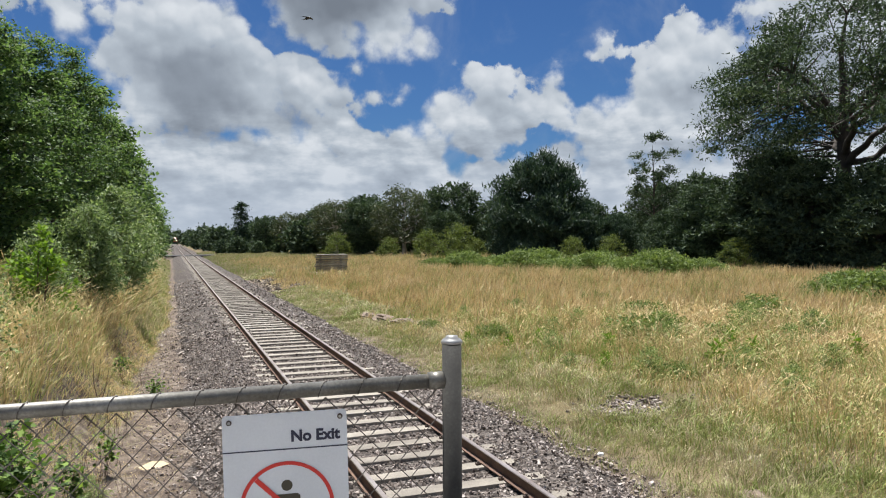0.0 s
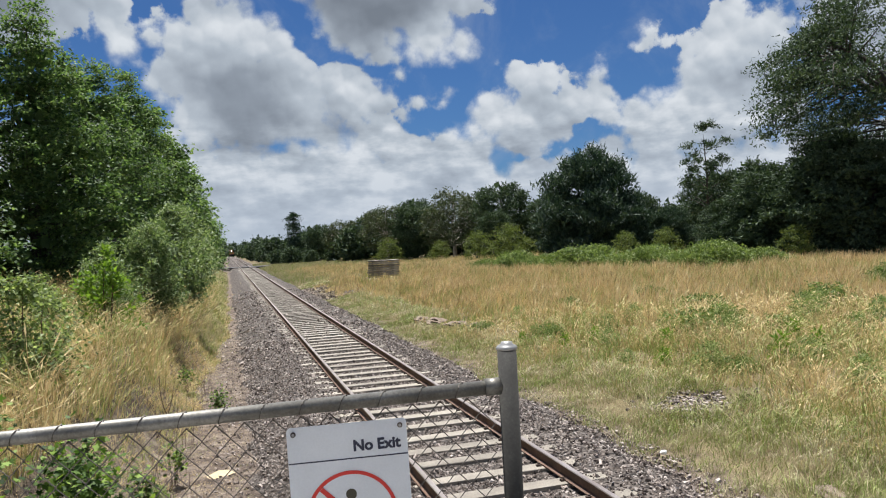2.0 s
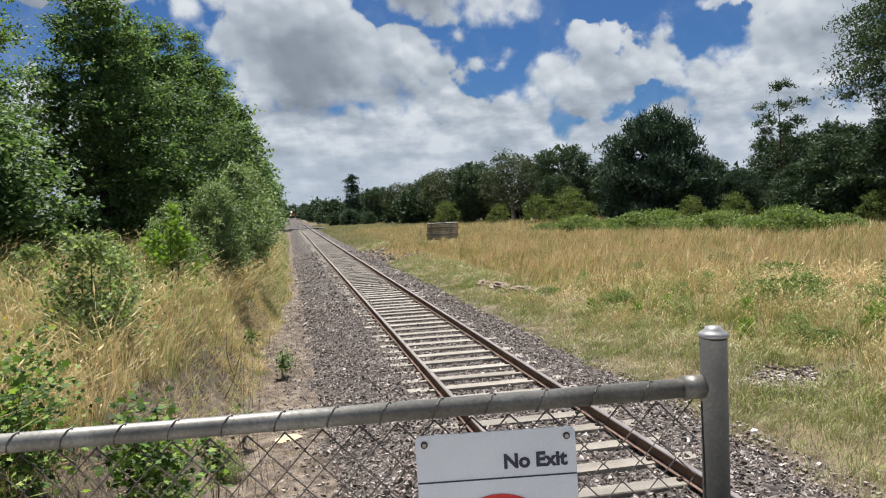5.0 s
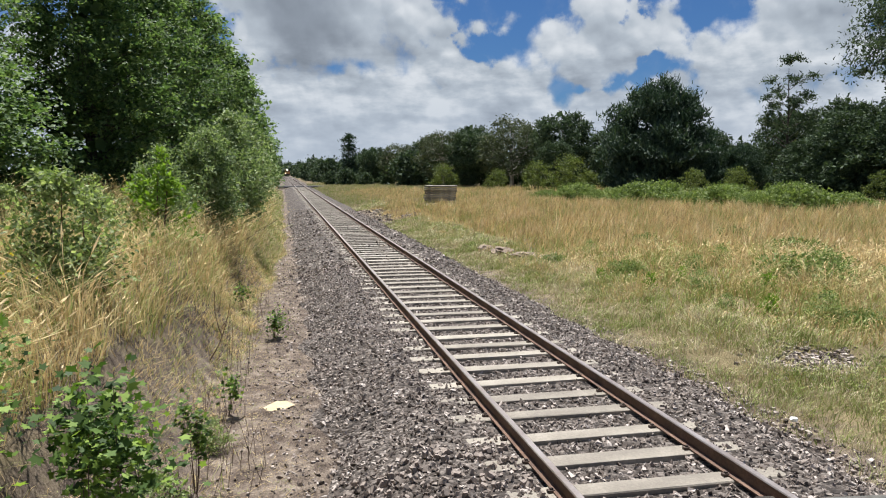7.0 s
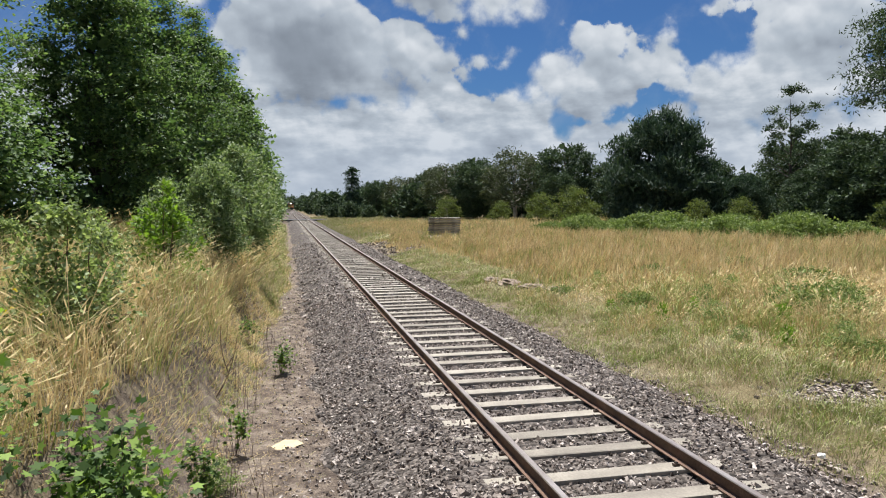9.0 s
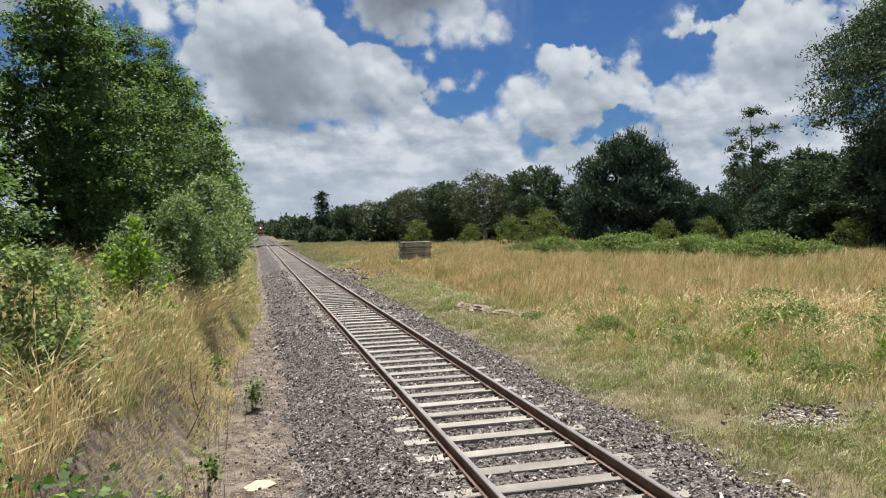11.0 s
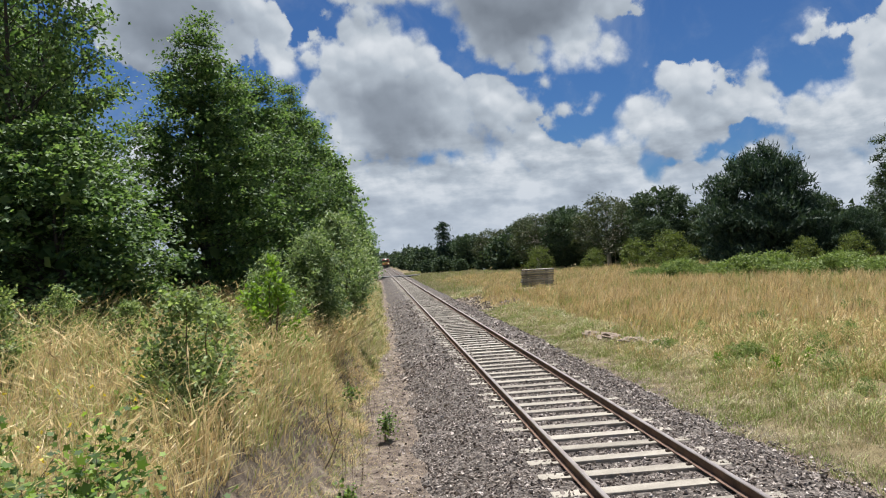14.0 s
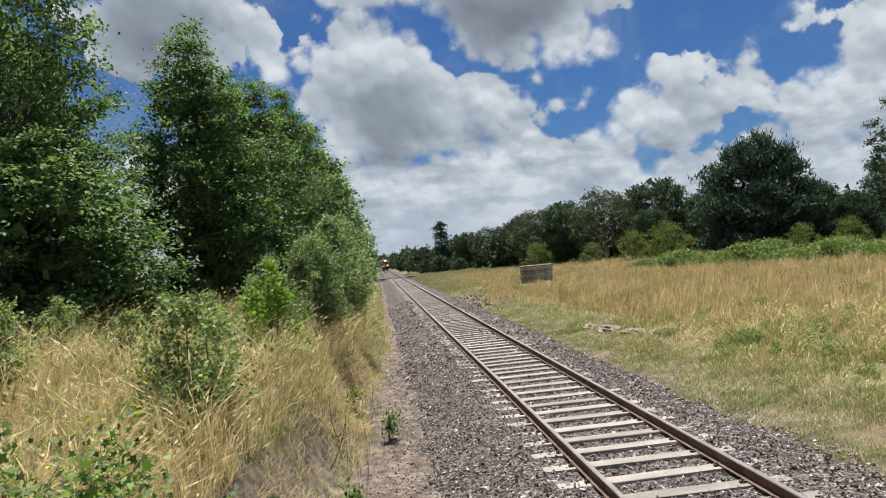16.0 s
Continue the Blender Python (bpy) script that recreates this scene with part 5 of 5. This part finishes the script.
def dry_stalks():
    rng = np.random.default_rng(9)
    pieces = []
    for k in range(110):
        y = 5.5 + 14 * rng.uniform() ** 1.3
        x = float(toe(y)) + rng.uniform(-0.45, 0.75) * rng.uniform(0.3, 1)
        z = float(ground_z(x, y))
        h = rng.uniform(0.18, 0.6)
        tip = np.array([x + rng.normal() * 0.08, y + rng.normal() * 0.08, z + h])
        pieces.append(limb((x, y, z - 0.03), tip, 0.0035, 0.0015, rng, 0.05, 4, 4))
        if rng.uniform() < 0.5:
            m = np.array([x, y, z]) * 0.45 + tip * 0.55
            pieces.append(limb(m, m + np.array([rng.normal() * 0.1, rng.normal() * 0.1, 0.15]), 0.0025, 0.001, rng, 0.05, 4, 3))
    V, F = join(pieces)
    tagged(new("dry_stalks", quads("dry_stalks", V, F, M["twig"])), "thin dead brown weed stalks in the dirt", "weed", kind="stuff")
    # bare dead branches that lean out of the bank
    for i, (x, y, z, dx, dy, dz) in enumerate([(-4.0, 6.3, 0.0, 0.05, 0.1, 0.45), (-4.2, 12.6, 0.1, 0.3, 0.2, 0.75), (-4.4, 22.0, 0.9, 1.1, 0.3, 0.5), (-4.15, 14.2, 0.1, -0.1, 0.1, 0.7)]):
        ob = thing("dead_branch", "bare dark dead branch sticking out of the bank", "branch", "dead branches")
        p = np.array([x, y, z - 0.1])
        q = p + np.array([dx, dy, dz + 0.1])
        V, F = join([limb(p, q, 0.010, 0.004, rng, 0.12, 6, 6), limb(p * 0.5 + q * 0.5, q + np.array([0.12, -0.1, 0.1]), 0.005, 0.002, rng, 0.1, 5, 4)])
        hang("stem", quads("stem", V, F, M["twig"], True), ob)


dry_stalks()


def yellow_flowers():
    rng = np.random.default_rng(10)
    C = []
    for k in range(26):
        x, y = rng.uniform(-7.4, -5.2), rng.uniform(5.5, 9.5)
        C.append((x, y, float(ground_z(x, y)) + rng.uniform(0.5, 0.75)))
    C = np.array(C)
    V1, F1 = leaves(np.repeat(C, 5, 0), 0.03, 0.02, rng)
    tagged(new("yellow_flowers", quads("yellow_flowers", V1, F1, M["yellow_petal"])), "small yellow wild flowers in the grass", "flower", kind="stuff")


yellow_flowers()


# ---------------------------------------------------------------- loose things
def sleeper_stack():
    stack = thing("sleeper_stack", "stack of old grey railway sleepers in dry grass", "timber stack", at=pose(10.6, 65.4, float(ground_z(10.6, 65.4)) + 0.05, 0, 0, -8))
    rng = random.Random(12)
    for k in range(7):
        for j in range(5):
            bm = box(2.70 + rng.uniform(-0.08, 0.08), 0.25, 0.14, 0.012)
            p = part("timber", bm, M["old_timber"], stack)
            p.location = (rng.uniform(-0.08, 0.08) + 0.02 * k, -0.62 + 0.29 * j + rng.uniform(-0.02, 0.02), 0.14 + 0.205 * k)
            p.rotation_euler = (0, 0, rng.uniform(-0.02, 0.02))
        if k < 6:
            for x in (-0.9, 0.9):
                p = part("spacer", box(0.09, 1.4, 0.064, 0.006), M["old_timber"], stack)
                p.location = (x, -0.04, 0.14 + 0.205 * k + 0.1025)
    for x in (-0.9, 0.9):
        p = part("bearer", box(0.2, 1.5, 0.2, 0.01), M["old_timber"], stack)
        p.location = (x, -0.04, -0.03)


sleeper_stack()


def litter():
    bm = flat([(-0.17, -0.12), (0.02, -0.15), (0.2, -0.1), (0.16, 0.06), (0.03, 0.15), (-0.06, 0.10), (-0.19, 0.04)], 0.006)
    bmesh.ops.rotate(bm, matrix=Euler((radians(-90), 0, 0)).to_matrix(), verts=bm.verts)
    card = thing("cardboard_sheet", "torn flat piece of tan cardboard on dirt", "cardboard", at=pose(-3.23, 11.27, float(ground_z(-3.23, 11.27)) + 0.02, 5, -3, 20))
    part("sheet", bm, M["card"], card)
    bm = bmesh.new()
    bmesh.ops.create_icosphere(bm, subdivisions=2, radius=0.05)
    rng = random.Random(3)
    for v in bm.verts:
        v.co *= rng.uniform(0.6, 1.1)
        v.co.z *= 0.7
    p = thing("paper_scrap", "crumpled white paper scrap in the verge grass", "litter", at=pose(2.85, 9.03, float(ground_z(2.85, 9.03)) + 0.10))
    part("crumple", bm, M["paper"], p)


litter()


def bare_stones():
    rng = np.random.default_rng(15)
    cube = np.array([(x, y, z) for x in (-1, 1) for y in (-1, 1) for z in (-1, 1)], float)
    cf = np.array([(0, 1, 3, 2), (4, 6, 7, 5), (0, 4, 5, 1), (2, 3, 7, 6), (0, 2, 6, 4), (1, 5, 7, 3)])
    V, F = [], []
    for k in range(3300):
        if k >= 2600:
            x, y = rng.uniform(2.8, 5.6), rng.uniform(44, 60)
        elif k >= 1100 and k % 2:
            x, y = -2.75 - 1.1 * rng.uniform() ** 1.2, 5 + 22 * rng.uniform() ** 1.4
        elif k < 700:
            x, y = 4.7 + rng.normal() * 0.4, 10.9 + rng.normal() * 0.5
        else:
            x, y = rng.uniform(2.4, 3.0), rng.uniform(5, 16)
        c = cube * rng.uniform(0.4, 1.0, (8, 3)) * (0.06 if k >= 2600 else rng.uniform(0.005, 0.018) if k >= 1100 else rng.uniform(0.012, 0.04))
        F.append(cf + 8 * k)
        V.append(c + np.array([x, y, float(ground_z(x, y)) + 0.01]))
    tagged(new("scattered_gravel", quads("scattered_gravel", np.concatenate(V), np.concatenate(F), M["stone"])), "patch of loose grey gravel in the grass", "gravel", kind="stuff")
    # low eroded clods of dry earth along the edge of the field
    for i, (x, y, r) in enumerate([(4.3, 27.4, 0.36), (4.45, 25.9, 0.4), (4.7, 24.4, 0.42), (5.0, 23.0, 0.36), (5.4, 21.0, 0.2), (3.7, 6.9, 0.14)]):
        bm = bmesh.new()
        bmesh.ops.create_icosphere(bm, subdivisions=3, radius=r)
        rn = random.Random(i)
        for v in bm.verts:
            k = 1 + 0.7 * noise.noise(v.co * 7 + Vector((i * 3, 0, 0)))
            v.co = Vector((v.co.x * k * 0.9, v.co.y * k * 1.7, v.co.z * k * 0.38))
        ob = thing("earth_clod", "low crumbling clod of dry brown earth", "earth", "earth clods", at=pose(x, y, float(ground_z(x, y)) + 0.02, 0, 0, 14 * math.sin(i)))
        part("clod", bm, M["earth"], ob)


M["earth"] = speckled("earth", [(0, (0.10, 0.07, 0.05)), (0.6, (0.26, 0.20, 0.15)), (1, (0.42, 0.34, 0.26))], 3.0, 40.0, 0.95, strength=0.8, distance=0.03)
bare_stones()


# ---------------------------------------------------------------- train and bird
def build_train():
    train = thing("diesel_train", "oncoming passenger train with yellow and red front and lit headlight", "train")
    part("cab", box(2.9, 5.0, 2.5, 0.22, (0, 2.5, 2.35)), M["train_red"], train, "dark red cab")
    part("nose_panel", box(2.5, 0.12, 0.95, 0.05, (0, -0.03, 1.85)), M["train_yellow"], train, "orange yellow front panel")
    part("roof", box(2.6, 20.0, 0.35, 0.15, (0, 10.5, 3.75)), M["train_grey"], train)
    part("body", box(2.85, 16.0, 2.5, 0.15, (0, 13.1, 2.35)), M["train_grey"], train)
    part("buffer_beam", box(2.6, 0.3, 0.55, 0.04, (0, 0.1, 0.95)), M["train_dark"], train, "black buffer beam")
    for x in (-0.62, 0.62):
        part("windscreen", box(1.0, 0.06, 0.72, 0.03, (x, -0.02, 2.85)), M["dark_glass"], train, "dark windscreen")
    part("headlight", rod((0, -0.04, 3.45), (0, -0.14, 3.45), 0.2, 16), M["headlight"], train, "bright headlight")
    for x in (-0.85, 0.85):
        part("marker_light", rod((x, -0.10, 1.75), (x, -0.16, 1.75), 0.05, 12), M["headlight"], train, "white marker light")
    for y in (2.6, 17.5):
        bogie = part("bogie", box(2.2, 3.0, 0.4, 0.05, (0, y, 0.62)), M["train_dark"], train)
        for dy in (-1.0, 1.0):
            for x in (-0.8, 0.8):
                w = part("wheel", rod((x - 0.06, y + dy, 0.46), (x + 0.06, y + dy, 0.46), 0.46, 20), M["train_dark"], bogie)
    for k in (1, 2):
        car = box(2.85, 22.0, 2.9, 0.2, (0, 21.8 + 23 * k - 11, 2.35))
        part("carriage", car, M["train_grey"], train)
    return train


def build_bird():
    bird = thing("bird", "small dark swallow-like bird in flight", "bird")
    bm = bmesh.new()
    bmesh.ops.create_icosphere(bm, subdivisions=2, radius=0.5)
    for v in bm.verts:
        t = v.co.y
        v.co = Vector((v.co.x * 0.05 * (1 - 0.5 * abs(t)), t * 0.17, v.co.z * 0.05))
    part("body", bm, M["feather"], bird, smooth=True)
    part("tail", flat([(-0.008, 0.0), (0.008, 0.0), (0.03, -0.07), (0.0, -0.05), (-0.03, -0.07)], 0.003), M["feather"], bird).matrix_basis = pose(0, -0.07, 0, -90, 0, 0) @ pose(0, 0, 0, 180, 0, 0) @ pose(0, 0, 0, 180, 0, 0)
    wings = []
    for s in (-1, 1):
        w = part("wing", flat([(0, 0.035), (s * 0.07, 0.045), (s * 0.16, -0.03), (s * 0.07, -0.01), (0, -0.03)], 0.004), M["feather"], bird)
        wings.append((w, s))
    return bird, wings


train = build_train()
bird, wings = build_bird()


def motions():
    walk(train, [(t, pose(0, 276.0 + 14.0 * (16 - t), 0.162)) for t in (0, 4, 8, 12, 16)])
    # the bird crosses ahead of the platform and flies off
    p, v = Vector((-0.5, 13.7, 7.05)), Vector((7.55, -11.05, -2.05))
    heading = math.degrees(math.atan2(-v.x, v.y))
    rows = []
    for k in range(33):
        t = 0.5 * k
        q = p + v * t
        q.z = max(q.z, 5.2)
        rows.append((t, pose(*q, 0, 0, heading)))
    walk(bird, rows)
    for w, s in wings:
        walk(w, [(0.1 * k, pose(0, 0, 0.01, -90, 0, 0) @ pose(0, 0, 0, 0, s * 38 * math.sin(2.1 * k), 0)) for k in range(161)])


motions()
